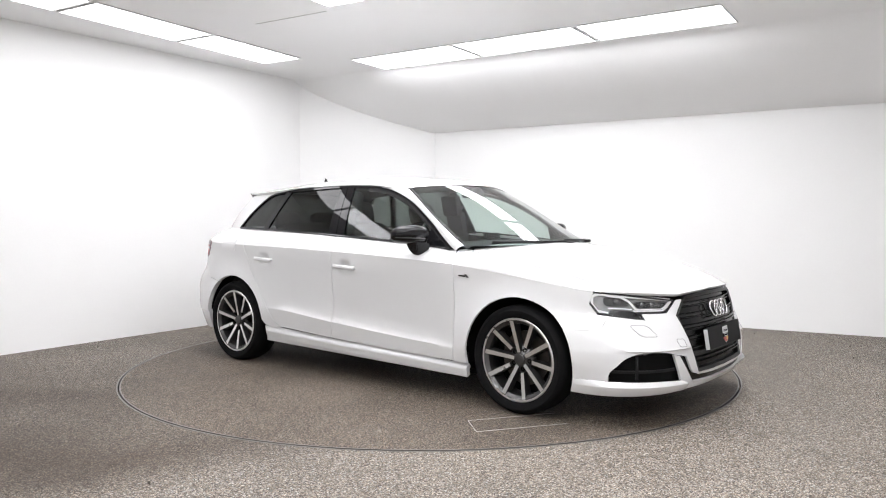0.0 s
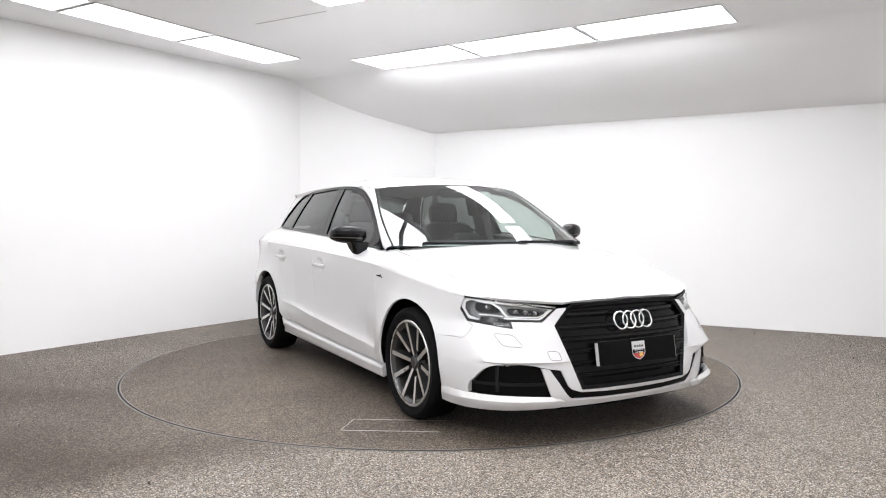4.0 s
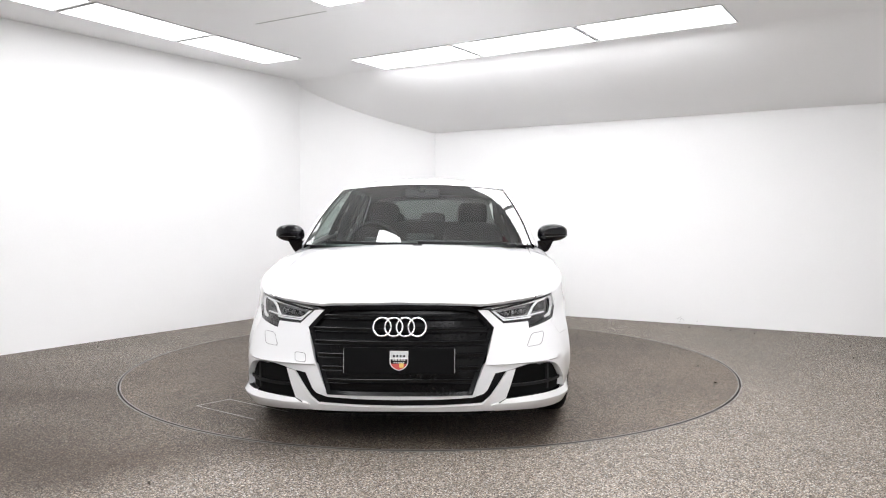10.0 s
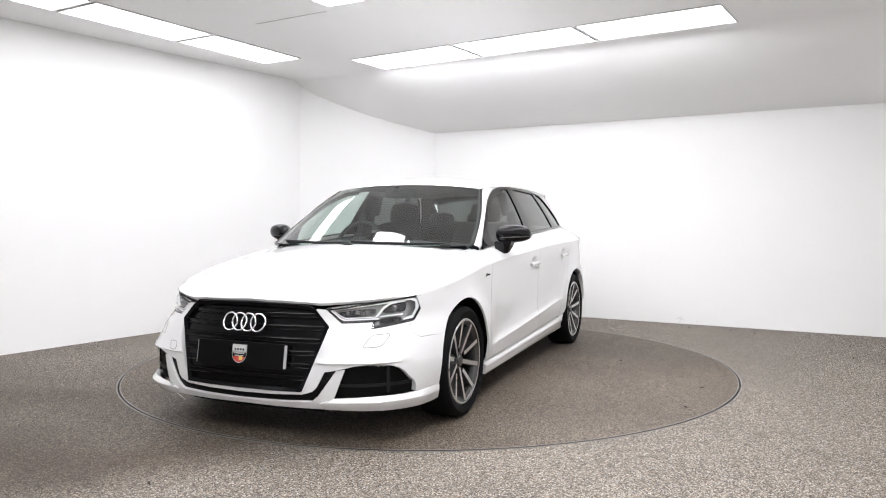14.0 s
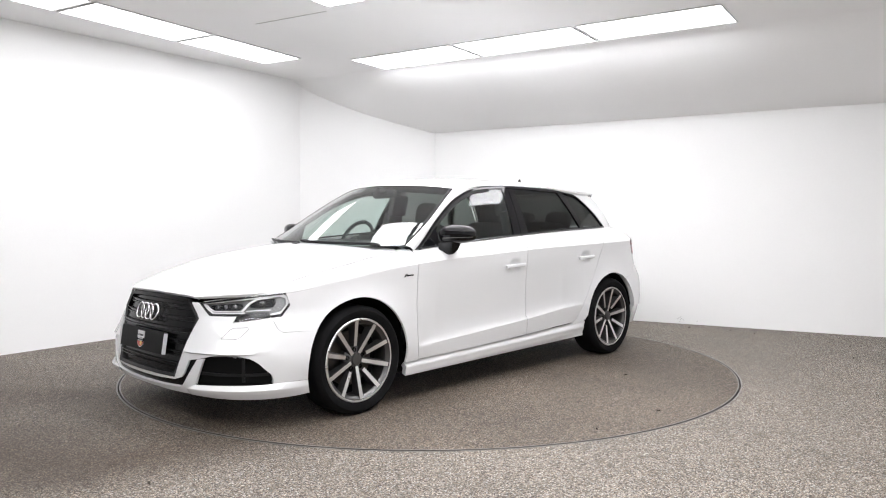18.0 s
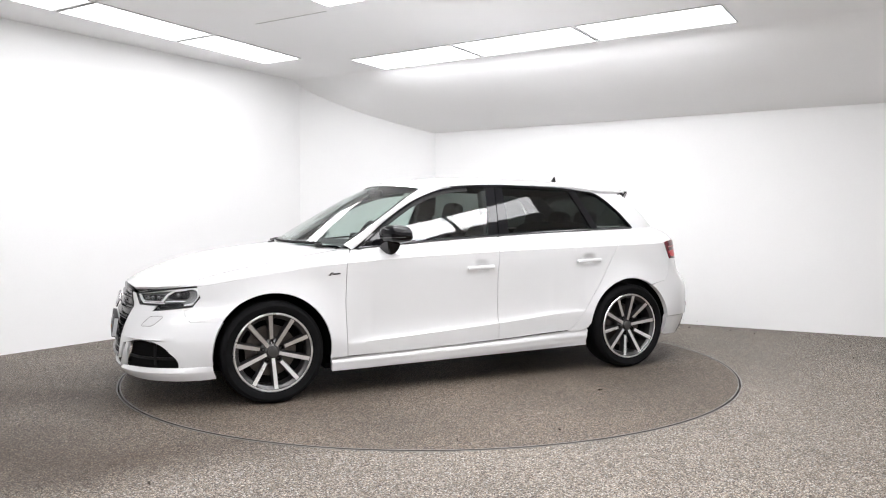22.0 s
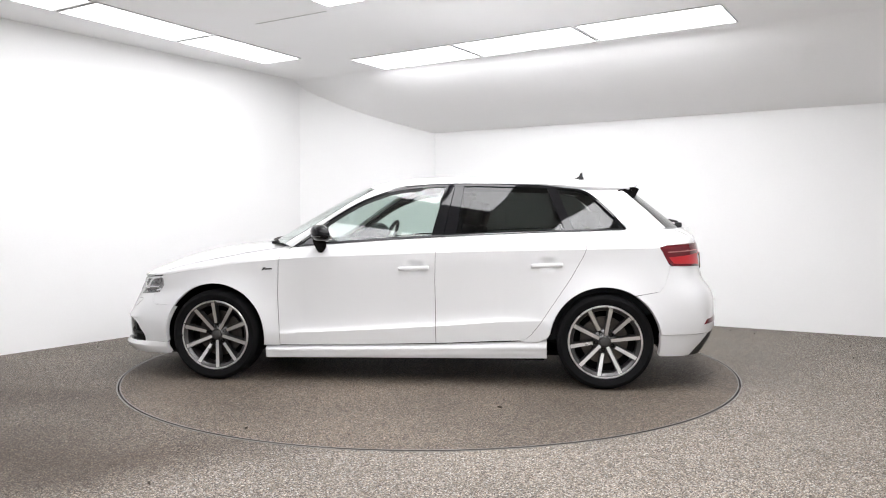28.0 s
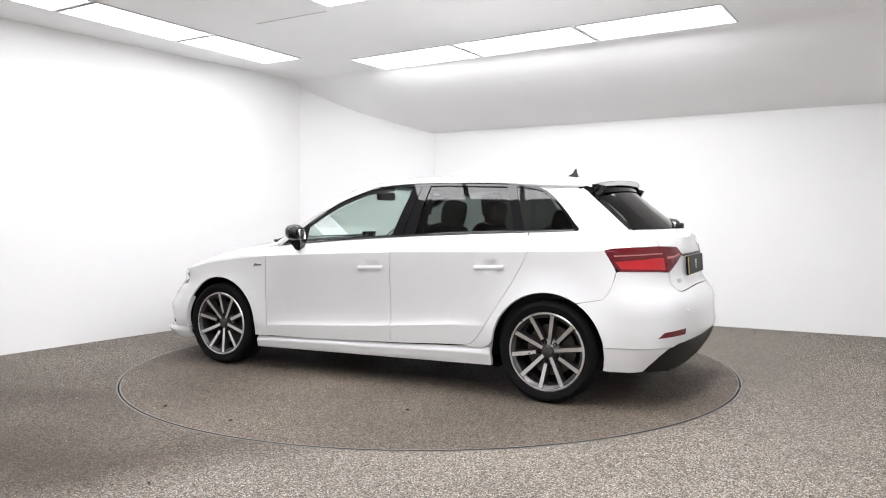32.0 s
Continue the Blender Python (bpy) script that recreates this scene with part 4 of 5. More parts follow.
def build_wheels(car):
    first = None
    spec = [(AXLE_F, 1, 40), (AXLE_R, 1, -9.6), (AXLE_F, -1, 11), (AXLE_R, -1, 4)]
    for x, s, spin in spec:
        w = build_wheel() if first is None else None
        m = Matrix.Translation((x, s * .770, HUB - .002)) @ Matrix.Rotation(radians(0 if s > 0 else 180), 4, "Z") @ Matrix.Rotation(radians(spin), 4, "Y")
        if first is None:
            first = w
            w.parent = car
            w.matrix_basis = m
        else:
            c = copy_thing(first, m)
            c.parent = car
        # dark wheel housing
        bm = bmesh.new()
        pts = [(x + (ARCH_R + .012) * math.cos(radians(a)), HUB + (ARCH_R + .012) * math.sin(radians(a))) for a in range(-10, 191, 10)]
        strip(bm, [(p, s * .83, q) for p, q in pts], [(p, s * .5, q) for p, q in pts])
        vs = [bm.verts.new((p, s * .5, q)) for p, q in pts]
        bm.faces.new(vs)
        part("wheel_housing", bm, DARK, car, "black wheel housing")


car = thing("car", "white five-door hatchback with black trim and grey alloy wheels", "car")
build_body(car)
build_windows(car)
build_wheels(car)


# ---------------------------------------------------------------- the car's nose
def at(fn, y, z, out=0.0):
    """A place on the nose, pushed out along x."""
    u, v = fy(abs(y), z)
    p = fn(u, v)
    return Vector((p.x + out, p.y, p.z))


def band(fn, pts, w, depth=.008, inward=(-1, 0, 0)):
    """A narrow raised ribbon along a line on a sheet."""
    left, right = [], []
    k = len(pts)
    for i, p in enumerate(pts):
        a, b = Vector(pts[max(0, i - 1)]), Vector(pts[min(k - 1, i + 1)])
        d = (b - a).normalized()
        n = Vector((-d.y, d.x)) * w / 2
        left.append(tuple(Vector(p) + n))
        right.append(tuple(Vector(p) - n))
    return sheet(left + right[::-1], fn, .05, depth, inward)


HEAD = [(.780, .721), (.786, .685), (.782, .65), (.768, .597), (.70, .582), (.632, .570), (.628, .600), (.50, .598), (.470, .625), (.425, .664), (.50, .6755), (.60, .692), (.70, .709)]
GRILLE = [(.0, .690), (.20, .688), (.34, .680), (.377, .662), (.450, .583), (.346, .272), (.2, .270), (.0, .269)]


SLAT = material("slat_black", (0.004, 0.0042, 0.0048), 0.18, spec=0.26, grain=0.1, scale=100)
PLATE = material("plate_black", (0.0035, 0.0035, 0.0038), 0.4, spec=0.06, grain=0.1, scale=100)


def build_nose(car):
    for side in (1, -1):
        pf = polar_front(side)
        inw = (-1, -side * .3, 0)
        o = [fy(*p) for p in HEAD]
        lamp = part("headlight", sheet(shrink(o, -.004), inset(pf, .045, -.1), .05, .01, inw), LAMPIN, car, "clear LED headlight in a black housing")
        # wall round the housing
        bm = bmesh.new()
        a = [pf(*p) for p in o]
        b = [inset(pf, .05, -.1)(*p) for p in o]
        strip(bm, a + a[:1], b + b[:1])
        bmesh.ops.recalc_face_normals(bm, faces=bm.faces)
        part("housing_wall", bm, TRIM, lamp)
        rimline = shrink(o, .010)
        bm = bmesh.new()
        c = [inset(pf, .003, -.1)(*p) for p in o]
        d = [inset(pf, .006, -.1)(*p) for p in rimline]
        strip(bm, c + c[:1], d + d[:1])
        bmesh.ops.recalc_face_normals(bm, faces=bm.faces)
        part("black_border", bm, TRIM, lamp)
        deep = inset(pf, .012, -.1)
        mid, low = inset(pf, .026, -.1), inset(pf, .018, -.1)
        # dark chambers behind the guides, and the dark indicator tab
        for q, nm in (([(.640, .658), (.600, .662), (.520, .653), (.478, .646), (.506, .625), (.560, .624), (.628, .628)], "lamp_chamber"),
                      ([(.742, .686), (.700, .684), (.668, .672), (.664, .645), (.690, .636), (.742, .642)], "lamp_chamber"),
                      ([(.640, .604), (.645, .577), (.700, .586), (.735, .594), (.728, .616), (.690, .616)], "indicator_strip")):
            part(nm, sheet(smoothed(shrink([fy(*p) for p in q], .001), 3, True), mid, .03, .004, inw), LAMPMID, lamp)
        for pts, w, nm, f in (([(.447, .659), (.482, .628), (.512, .611), (.560, .611), (.652, .614)], .008, "light_guide", deep),
                              ([(.462, .655), (.490, .633), (.515, .620), (.640, .622)], .004, "light_guide", deep),
                              ([(.450, .664), (.53, .675), (.60, .684), (.70, .698), (.755, .706)], .013, "light_guide", deep),
                              ([(.755, .706), (.774, .690), (.777, .65), (.766, .614), (.738, .600)], .016, "light_guide", deep),
                              ([(.640, .622), (.652, .640), (.664, .664), (.690, .688), (.735, .696)], .010, "reflector_fin", deep),
                              ([(.735, .628), (.690, .626), (.655, .622)], .006, "reflector_fin", low)):
            part(nm, band(f, [fy(*p) for p in pts], w, .008, inw), LAMPWHITE, lamp)
        for y, z, r in ((.525, .640, .011), (.565, .643, .012), (.607, .645, .012), (.708, .662, .016)):
            bm = bmesh.new()
            bmesh.ops.create_uvsphere(bm, u_segments=16, v_segments=10, radius=r, matrix=Matrix.Translation(inset(pf, .030, -.1)(*fy(y, z))))
            part("projector_lens", bm, PROJECTOR, lamp)
        part("lens", sheet(o, inset(pf, .0015, -.1), .05, .0, inw), LENS, lamp, "clear outer lens")
        # lower air intake
        uv = shrink([fy(*p) for p in FOG], -.006)
        bay = part("air_intake", sheet(uv, inset(pf, .030, -.1), .05, .0, inw), DARK, car, "black lower air intake")
        for pts, w in (([(.53, .305), (.62, .303), (.72, .303), (.81, .303)], .014), ([(.735, .395), (.735, .265)], .012)):
            part("intake_bar", band(inset(pf, .018, -.1), [fy(*p) for p in pts], w, .012, inw), TRIM, bay)
        # washer cover and tow-eye cover
        for nm, q in (("washer_cover", [(.709, .545), (.640, .541), (.613, .484), (.690, .488)]), ("towing_eye_cover", [(.514, .465), (.459, .462), (.449, .422), (.504, .425)])):
            if nm == "towing_eye_cover" and side > 0:
                continue
            uv = [fy(*p) for p in q]
            ring = [tuple(Vector(uv[i]) * (1 - k) + Vector(uv[(i + 1) % 4]) * k) for i in range(4) for k in (.16, .5, .84)]
            cover = part(nm, sheet(shrink(smoothed(ring, 4, True), .0015), ridged(pf, .0006), .03, .004, inw), PAINT, car, "white flush cover")
            # tube round the cover, coloured dark as the gap's shade
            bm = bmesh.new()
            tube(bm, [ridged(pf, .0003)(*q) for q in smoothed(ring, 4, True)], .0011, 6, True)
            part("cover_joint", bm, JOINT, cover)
    # grille
    pf = polar_front(1)
    half = [fy(*p) if p[0] else (0, p[1]) for p in GRILLE]
    o = half + [(-u, z) for u, z in half[::-1][1:-1]]
    g = part("grille", sheet(o, inset(pf, .024, -.1), .06, .0, (-1, 0, 0)), GRILLE_BLACK, car, "black hexagonal radiator grille with horizontal slats")
    inn = shrink(o, .017)
    bm = bmesh.new()
    a = [inset(pf, -.006, -.1)(*p) for p in o]
    b = [inset(pf, .004, -.1)(*p) for p in inn]
    c = [inset(pf, .05, -.1)(*p) for p in inn]
    e = [inset(pf, .02, -.1)(*p) for p in o]
    strip(bm, a + a[:1], b + b[:1])
    strip(bm, b + b[:1], c + c[:1])
    strip(bm, e + e[:1], a + a[:1])
    bmesh.ops.recalc_face_normals(bm, faces=bm.faces)
    part("grille_frame", bm, GRILLE_BLACK, g, "gloss black grille frame")
    for i in range(6):
        z = .634 - .0598 * i
        w = lerp(z, [(.27, .33), (.583, .428), (.66, .362), (.69, .32)])
        bm = bmesh.new()
        n = 12
        prof = [(.013, .0125), (.006, .0115), (.005, .0095), (.008, .0070), (.017, .0055), (.017, -.0060), (.008, -.0075), (.005, -.0100), (.007, -.0125), (.034, -.0130), (.034, .0130)]
        rows = []
        for k in range(n + 1):
            y = -w + 2 * w * k / n
            rows.append([bm.verts.new(Vector((front(y, z) - dp, y, z + dz))) for dp, dz in prof])
        for p, q in zip(rows, rows[1:]):
            for j in range(11):
                bm.faces.new((p[j], p[(j + 1) % 11], q[(j + 1) % 11], q[j]))
        bmesh.ops.recalc_face_normals(bm, faces=bm.faces)
        part("slat", bm, SLAT, g, smooth=False)
    # four linked rings
    for k in range(4):
        cy = -.084 + .056 * k
        bm = bmesh.new()
        pts = []
        for j in range(56):
            t = 2 * math.pi * j / 56
            y, z = cy + .0425 * math.cos(t), .593 + .0425 * math.sin(t)
            pts.append((front(y, z) + .012 + (.003 if (j // 14) % 2 == k % 2 else 0), y, z))
        tube(bm, pts, .0050, 10, True)
        part("emblem_ring", bm, SATIN_CHROME, g, "chrome ring")
    # plate with a shield
    t = math.radians(-9)
    m = Matrix.Translation((front(0, .44) + .012, 0, .4385)) @ Matrix.Rotation(t, 4, "Y")
    bm = bmesh.new()
    box(bm, (.026, .526, .122), m @ pose(-.006, 0, 0), .003, 1)
    pl = part("number_plate", bm, PLATE, car, "blank black show plate with a small shield", False)
    bm = bmesh.new()
    box(bm, (.022, .0016, .112), m @ pose(-.006, .2636, 0))
    part("plate_edge", bm, SHIELDWHITE, pl, smooth=False)
    bm = bmesh.new()
    box(bm, (.022, .0016, .112), m @ pose(-.006, -.2636, 0))
    part("plate_edge", bm, SHIELDWHITE, pl, smooth=False)
    def shield(w, h, z0, z1, mt, x, nm):
        bm = bmesh.new()
        pts = []
        for i in range(13):
            zz = h / 2 - h * i / 12
            ww = w / 2 * (1 if zz > -.05 * h else max(0.02, 1 - ((-.05 * h - zz) / (.45 * h)) ** 2) ** .6)
            if z0 <= zz <= z1:
                pts.append((ww, zz))
        vs = [bm.verts.new(m @ Vector((x, y, z))) for y, z in pts] + [bm.verts.new(m @ Vector((x, -y, z))) for y, z in pts[::-1]]
        f = bm.faces.new(vs)
        r = bmesh.ops.extrude_face_region(bm, geom=[f])
        bmesh.ops.translate(bm, vec=(.0015, 0, 0), verts=[v for v in r["geom"] if isinstance(v, bmesh.types.BMVert)])
        bmesh.ops.recalc_face_normals(bm, faces=bm.faces)
        part(nm, bm, mt, pl, smooth=False)
    shield(.088, .092, -1, 1, CHROME, .0075, "shield")
    shield(.080, .084, .010, 1, SHIELDWHITE, .0092, "shield_field")
    shield(.080, .084, -.016, .011, DARK, .0092, "shield_field")
    shield(.080, .084, -1, -.013, SHIELDRED, .0092, "shield_field")
    bm = bmesh.new()
    box(bm, (.002, .020, .020), m @ pose(.0112, .012, -.022))
    part("shield_field", bm, SHIELDGOLD, pl, smooth=False)
    bm = bmesh.new()
    for k in range(4):
        box(bm, (.001, .009, .010), m @ pose(.0112, -.024 + .016 * k, .022))
    part("letter_bar", bm, DARK, pl, smooth=False)
    bm = bmesh.new()
    for k in range(5):
        box(bm, (.001, .008, .006), m @ pose(.0112, -.026 + .013 * k, .003))
        box(bm, (.001, .007, .005), m @ pose(.0112, -.022 + .011 * k, -.009))
    part("letter_bar", bm, SHIELDWHITE, pl, smooth=False)
    # black channel round the grille's foot, and the underside
    half = [(0, .252), (.2, .255), (.348, .262), (.40, .279), (.42, .297), (.459, .374), (.515, .379), (.43, .255), (.392, .219), (.2, .21), (0, .208)]
    for side in (1, -1):
        uv = [fy(*p) if p[0] else (0, p[1]) for p in half]
        part("lower_channel", sheet(shrink(uv, -.002), inset(polar_front(side), .011, -.1), .05, .0, (-1, 0, 0)), GRILLE_BLACK, car, "black channel under the grille")


def build_under(car):
    bm = bmesh.new()
    half = [(.78, .0), (.74, .40), (.55, .66), (.33, .70), (.33, .5), (-.36, .5), (-.36, .70), (-2.25, .70), (-2.25, .5), (-2.9, .5), (-2.95, 0)]
    f = bm.faces.new([bm.verts.new((x, y, .156)) for x, y in half] + [bm.verts.new((x, -y, .156)) for x, y in half[::-1][1:-1]])
    r = bmesh.ops.extrude_face_region(bm, geom=[f])
    bmesh.ops.translate(bm, vec=(0, 0, .03), verts=[v for v in r["geom"] if isinstance(v, bmesh.types.BMVert)])
    bmesh.ops.recalc_face_normals(bm, faces=bm.faces)
    part("undertray", bm, DARK, car, "black underbody tray", False)


# ---------------------------------------------------------------- the car's sides
def build_sides(car):
    for side in (1, -1):
        inw = (0, -side, 0)
        for hx, hz in ((-1.389, .782), (-2.264, .807)):
            bm = bmesh.new()
            y = flank(hx, hz) + .014
            box(bm, (.205, .018, .026), pose(hx, side * y, hz, 0, 2.2, 0), .008, 3)
            h = part("door_handle", bm, PAINT, car, "white pull handle")
            bm = bmesh.new()
            for dx in (-.075, .08):
                box(bm, (.03, .04, .016), pose(hx + dx, side * (y - .022), hz), .004, 1)
            part("handle_post", bm, PAINT, h)
        # dark strips added behind the shut lines to deepen the shade in them
        seal = lambda x, z, s=side: Vector((x, s * (flank(x, z) - .006), z))
        for line in ([(-.463, .253), (-.449, .60), (-.459, .83), (-.475, .872), (-.515, .914)], [(-1.535, .283), (-1.528, .69), (-1.534, .90), (-1.548, .95), (-1.568, .986)],
                     [(-2.515, .93), (-2.50, .87), (-2.416, .719), (-2.291, .532), (-2.219, .421), (-2.165, .352), (-2.135, .326)]):
            part("gap_backing", band(seal, [(a[0] + (b[0] - a[0]) * k / 4, a[1] + (b[1] - a[1]) * k / 4) for a, b in zip(line, line[1:]) for k in range(4)] + line[-1:], .012, .0, inw), DARK, car)
        # small badge on the wing
        fn = lambda x, z, s=side: Vector((x, s * (flank(x, z) + .003), z))
        b = part("wing_badge", sheet([(-.338, .761), (-.352, .761), (-.372, .781), (-.356, .781)], fn, .05, .004, inw), GREYALLOY, car, "small metal badge")
        part("badge_bar", sheet([(-.362, .765), (-.415, .768), (-.415, .776), (-.368, .774)], fn, .05, .004, inw), DARK, b)
        if side < 0:
            q = [(-2.80, .860), (-2.80, .955), (-2.77, .968), (-2.64, .968), (-2.615, .955), (-2.63, .862), (-2.66, .850), (-2.77, .849)]
            part("fuel_flap", sheet(q, lambda x, z: Vector((x, -flank(x, z) - .002, z)), .03, .004, inw), PAINT, car, "white fuel filler flap")
        # mirror
        bm = bmesh.new()
        nu, nv = 28, 18
        c = Vector((-.778, side * .905, 1.005))
        rows = []
        for i in range(nv + 1):
            ph = -math.pi / 2 + math.pi * i / nv
            row = []
            for j in range(nu):
                th = 2 * math.pi * j / nu
                sp = lambda v, e: math.copysign(abs(v) ** e, v)
                x = sp(math.cos(ph), .7) * sp(math.cos(th), .75)
                y = sp(math.cos(ph), .7) * sp(math.sin(th), .75)
                z = sp(math.sin(ph), .8)
                px = .080 * x if x > 0 else .052 * x
                taper = 1 - .16 * max(0, y)
                pz = z * (.067 if z > 0 else .053) * taper
                row.append(bm.verts.new(c + Vector((px - .040 * y + .010 * z, side * .106 * y, pz + .004 * y))))
            rows.append(row)
        for p, q in zip(rows, rows[1:]):
            for j in range(nu):
                bm.faces.new((p[j], p[(j + 1) % nu], q[(j + 1) % nu], q[j]))
        bmesh.ops.recalc_face_normals(bm, faces=bm.faces)
        mir = part("door_mirror", bm, GLOSSBLACK, car, "gloss black door mirror")
        bm = bmesh.new()
        foot = [(-.690, .960), (-.740, .962), (-.785, .955), (-.778, .905), (-.752, .874), (-.722, .876), (-.702, .91)]
        a = [bm.verts.new((x, side * (flank(x, min(z, .9)) - .03), z)) for x, z in foot]
        d = [bm.verts.new((x - .02, side * (.875 + .45 * (z - .88)), z + .012)) for x, z in foot]
        for i in range(len(foot)):
            bm.faces.new((a[i], a[(i + 1) % len(foot)], d[(i + 1) % len(foot)], d[i]))
        bm.faces.new(a)
        bm.faces.new(d)
        bmesh.ops.recalc_face_normals(bm, faces=bm.faces)
        bmesh.ops.bevel(bm, geom=bm.edges[:], offset=.005, segments=2, affect="EDGES")
        part("mirror_foot", bm, GLOSSBLACK, mir)
        bm = bmesh.new()
        tube(bm, [c + Vector((.082 * (1 - abs(y) ** 3) ** .5 * .9 - .04 * y, side * .105 * y, -.014 + .004 * y)) for y in (-.95, -.8, -.5, -.2, .1, .4, .7, .88, .97)], .0035, 6)
        part("indicator_line", bm, GREYALLOY, mir)
        bm = bmesh.new()
        box(bm, (.004, .12, .07), pose(-.816, side * .905, 1.003, 0, 6, side * 22), .02, 2)
        part("mirror_glass", bm, CHROME, mir)
        # black corner piece ahead of the door glass
        o = [(-.545, .921), (-.75, .936), (-.75, 1.072), (-.64, .990)]
        part("mirror_triangle", sheet(o, green_fn(side, -.002), .05, .01, inw), GLOSSBLACK, car, "black mirror triangle")


# ---------------------------------------------------------------- the car's tail and top
def build_tail(car):
    for side in (1, -1):
        pb = polar_back(side)
        inw = (1, -side * .3, 0)
        o = [rx(-2.978, .925), rx(-3.02, .937), ry(.68, .942), ry(.605, .945), ry(.55, .943)]
        inner = [ry(.55, .943), ry(.37, .935), ry(.305, .890), ry(.532, .789)]
        lower = [ry(.552, .790), ry(.64, .797), rx(-3.069, .803), rx(-3.033, .828)]
        tl = part("tail_light", sheet(o + [ry(.552, .790)] + lower[1:], inset(pb, -.003, -2.5), .014, .02, inw), REDDARK, car, "red tail light")
        part("tail_light_inner", sheet(inner + [ry(.548, .790)], inset(pb, -.003, -2.5), .014, .02, inw, .001), REDDARK, tl)
        glow = [rx(-3.03, .862), ry(.64, .880), ry(.565, .880), ry(.562, .802), ry(.64, .808), rx(-3.07, .815)]
        part("red_reflector", sheet(glow, inset(pb, -.0045, -2.5), .014, .004, inw, .003), REDIN, tl)
        for pts, w in (([rx(-3.03, .893), ry(.64, .902), ry(.575, .902)], .006), ([ry(.53, .876), ry(.44, .880), ry(.36, .893)], .014)):
            part("light_bar", band(inset(pb, -.0055, -2.5), pts, w, .004, inw), PINK, tl)
        q = [ry(.755, .424), ry(.72, .455), ry(.60, .462), ry(.534, .464), ry(.548, .431)]
        part("rear_reflector", sheet(q, inset(pb, -.003, -2.5), .05, .01, inw), REDDARK, car, "dark red bumper reflector")
        # gloss black blade at the side of the spoiler
        bm = bmesh.new()
        a = [Vector((-2.735, side * .578, 1.302)), Vector((-2.85, side * .545, 1.322)), Vector((-2.888, side * .505, 1.312)), Vector((-2.86, side * .49, 1.25)), Vector((-2.80, side * .535, 1.245))]
        f = bm.faces.new([bm.verts.new(p) for p in a])
        r = bmesh.ops.extrude_face_region(bm, geom=[f])
        bmesh.ops.translate(bm, vec=(.0, -side * .03, 0), verts=[v for v in r["geom"] if isinstance(v, bmesh.types.BMVert)])
        bmesh.ops.recalc_face_normals(bm, faces=bm.faces)
        part("spoiler_blade", bm, GLOSSBLACK, car, "gloss black spoiler side blade", False)
        bm = bmesh.new()
        p = pb(*ry(.50, .565))
        bmesh.ops.create_uvsphere(bm, u_segments=12, v_segments=8, radius=.010, matrix=Matrix.Translation(p))
        part("parking_sensor", bm, PAINT, car, "white round parking sensor")
    # twin tailpipes under the diffuser
    for y in (.40, .50):
        bm = bmesh.new()
        lathe(bm, [(.034, 0), (.034, .14), (.029, .14), (.028, .02), (.001, .02)], 24, pose(back(y, .24) + .18, y, .212, 6, 0, 90))
        part("tailpipe", bm, PIPE, car, "dark steel tailpipe")
    # underside of the spoiler, black
    bm = bmesh.new()
    a, b, c = [], [], []
    for j in range(17):
        v = -1 + 2 * j / 16
        x = -2.928 + .09 * v * v
        y, z = roof_edge(x)
        a.append(Vector((x, v * y, z + (lerp(x, ROOF) - z) * (1 - abs(v) ** 2.3))))
        b.append(a[-1] + Vector((.006, 0, -.026)))
        gz = 1.292 - .03 * abs(v) ** 2
        c.append(tail_glass_fn(v * .51, gz) + Vector((-.01, 0, 0)))
    strip(bm, a, b)
    part("spoiler_lip", bm, PAINT, car, "white spoiler edge")
    bm = bmesh.new()
    strip(bm, b, c, 4, Vector((.02, 0, .02)))
    bmesh.ops.recalc_face_normals(bm, faces=bm.faces)
    part("spoiler_underside", bm, GLOSSBLACK, car, "black spoiler underside")
    # plate, rings and badge on the tailgate
    m = Matrix.Translation((back(0, .815) - .007, 0, .815)) @ Matrix.Rotation(radians(4), 4, "Y")
    bm = bmesh.new()
    box(bm, (.012, .528, .118), m, .003, 1)
    pl = part("number_plate", bm, PLATE, car, "blank black show plate with a small shield", False)
    bm = bmesh.new()
    box(bm, (.003, .012, .108), m @ pose(-.0065, .25, 0))
    part("plate_edge", bm, SHIELDGOLD, pl, smooth=False)
    bm = bmesh.new()
    for k in range(4):
        box(bm, (.002, .05 - .009 * k, .010), m @ pose(-.0065, 0, .024 - .015 * k))
    part("shield_bar", bm, SHIELDWHITE, pl, smooth=False)
    pb = polar_back(1)
    uv = [ry(.30, .884), ry(.15, .884), (0, .884)]
    uv += [(-u, z) for u, z in uv[::-1][1:]]
    part("handle_strip", band(inset(pb, -.003, -2.5), uv, .014, .006, (1, 0, 0)), TRIM, car, "dark handle strip above the plate")
    for k in range(4):
        cy = -.075 + .05 * k
        bm = bmesh.new()
        tube(bm, [(back(cy, .96) - .006, cy + .036 * math.cos(2 * math.pi * j / 24), .957 + .036 * math.sin(2 * math.pi * j / 24)) for j in range(24)], .005, 6, True)
        part("emblem_ring", bm, CHROME, car, "chrome ring")
    pb = polar_back(1)
    for y0, y1 in ((.415, .435), (.375, .405)):
        part("badge_bar", sheet([ry(y0, .722), ry(y1, .722), ry(y1, .745), ry(y0, .745)], inset(pb, -.003, -2.5), .05, .004, (1, 0, 0)), CHROME, car, "small chrome badge bar")
    # aerial
    bm = bmesh.new()
    pts = [(-2.41, 0), (-2.47, .011), (-2.505, .026), (-2.524, .058), (-2.534, .062), (-2.538, .032), (-2.546, .012), (-2.555, 0)]
    z0 = lerp(-2.5, ROOF) - .004
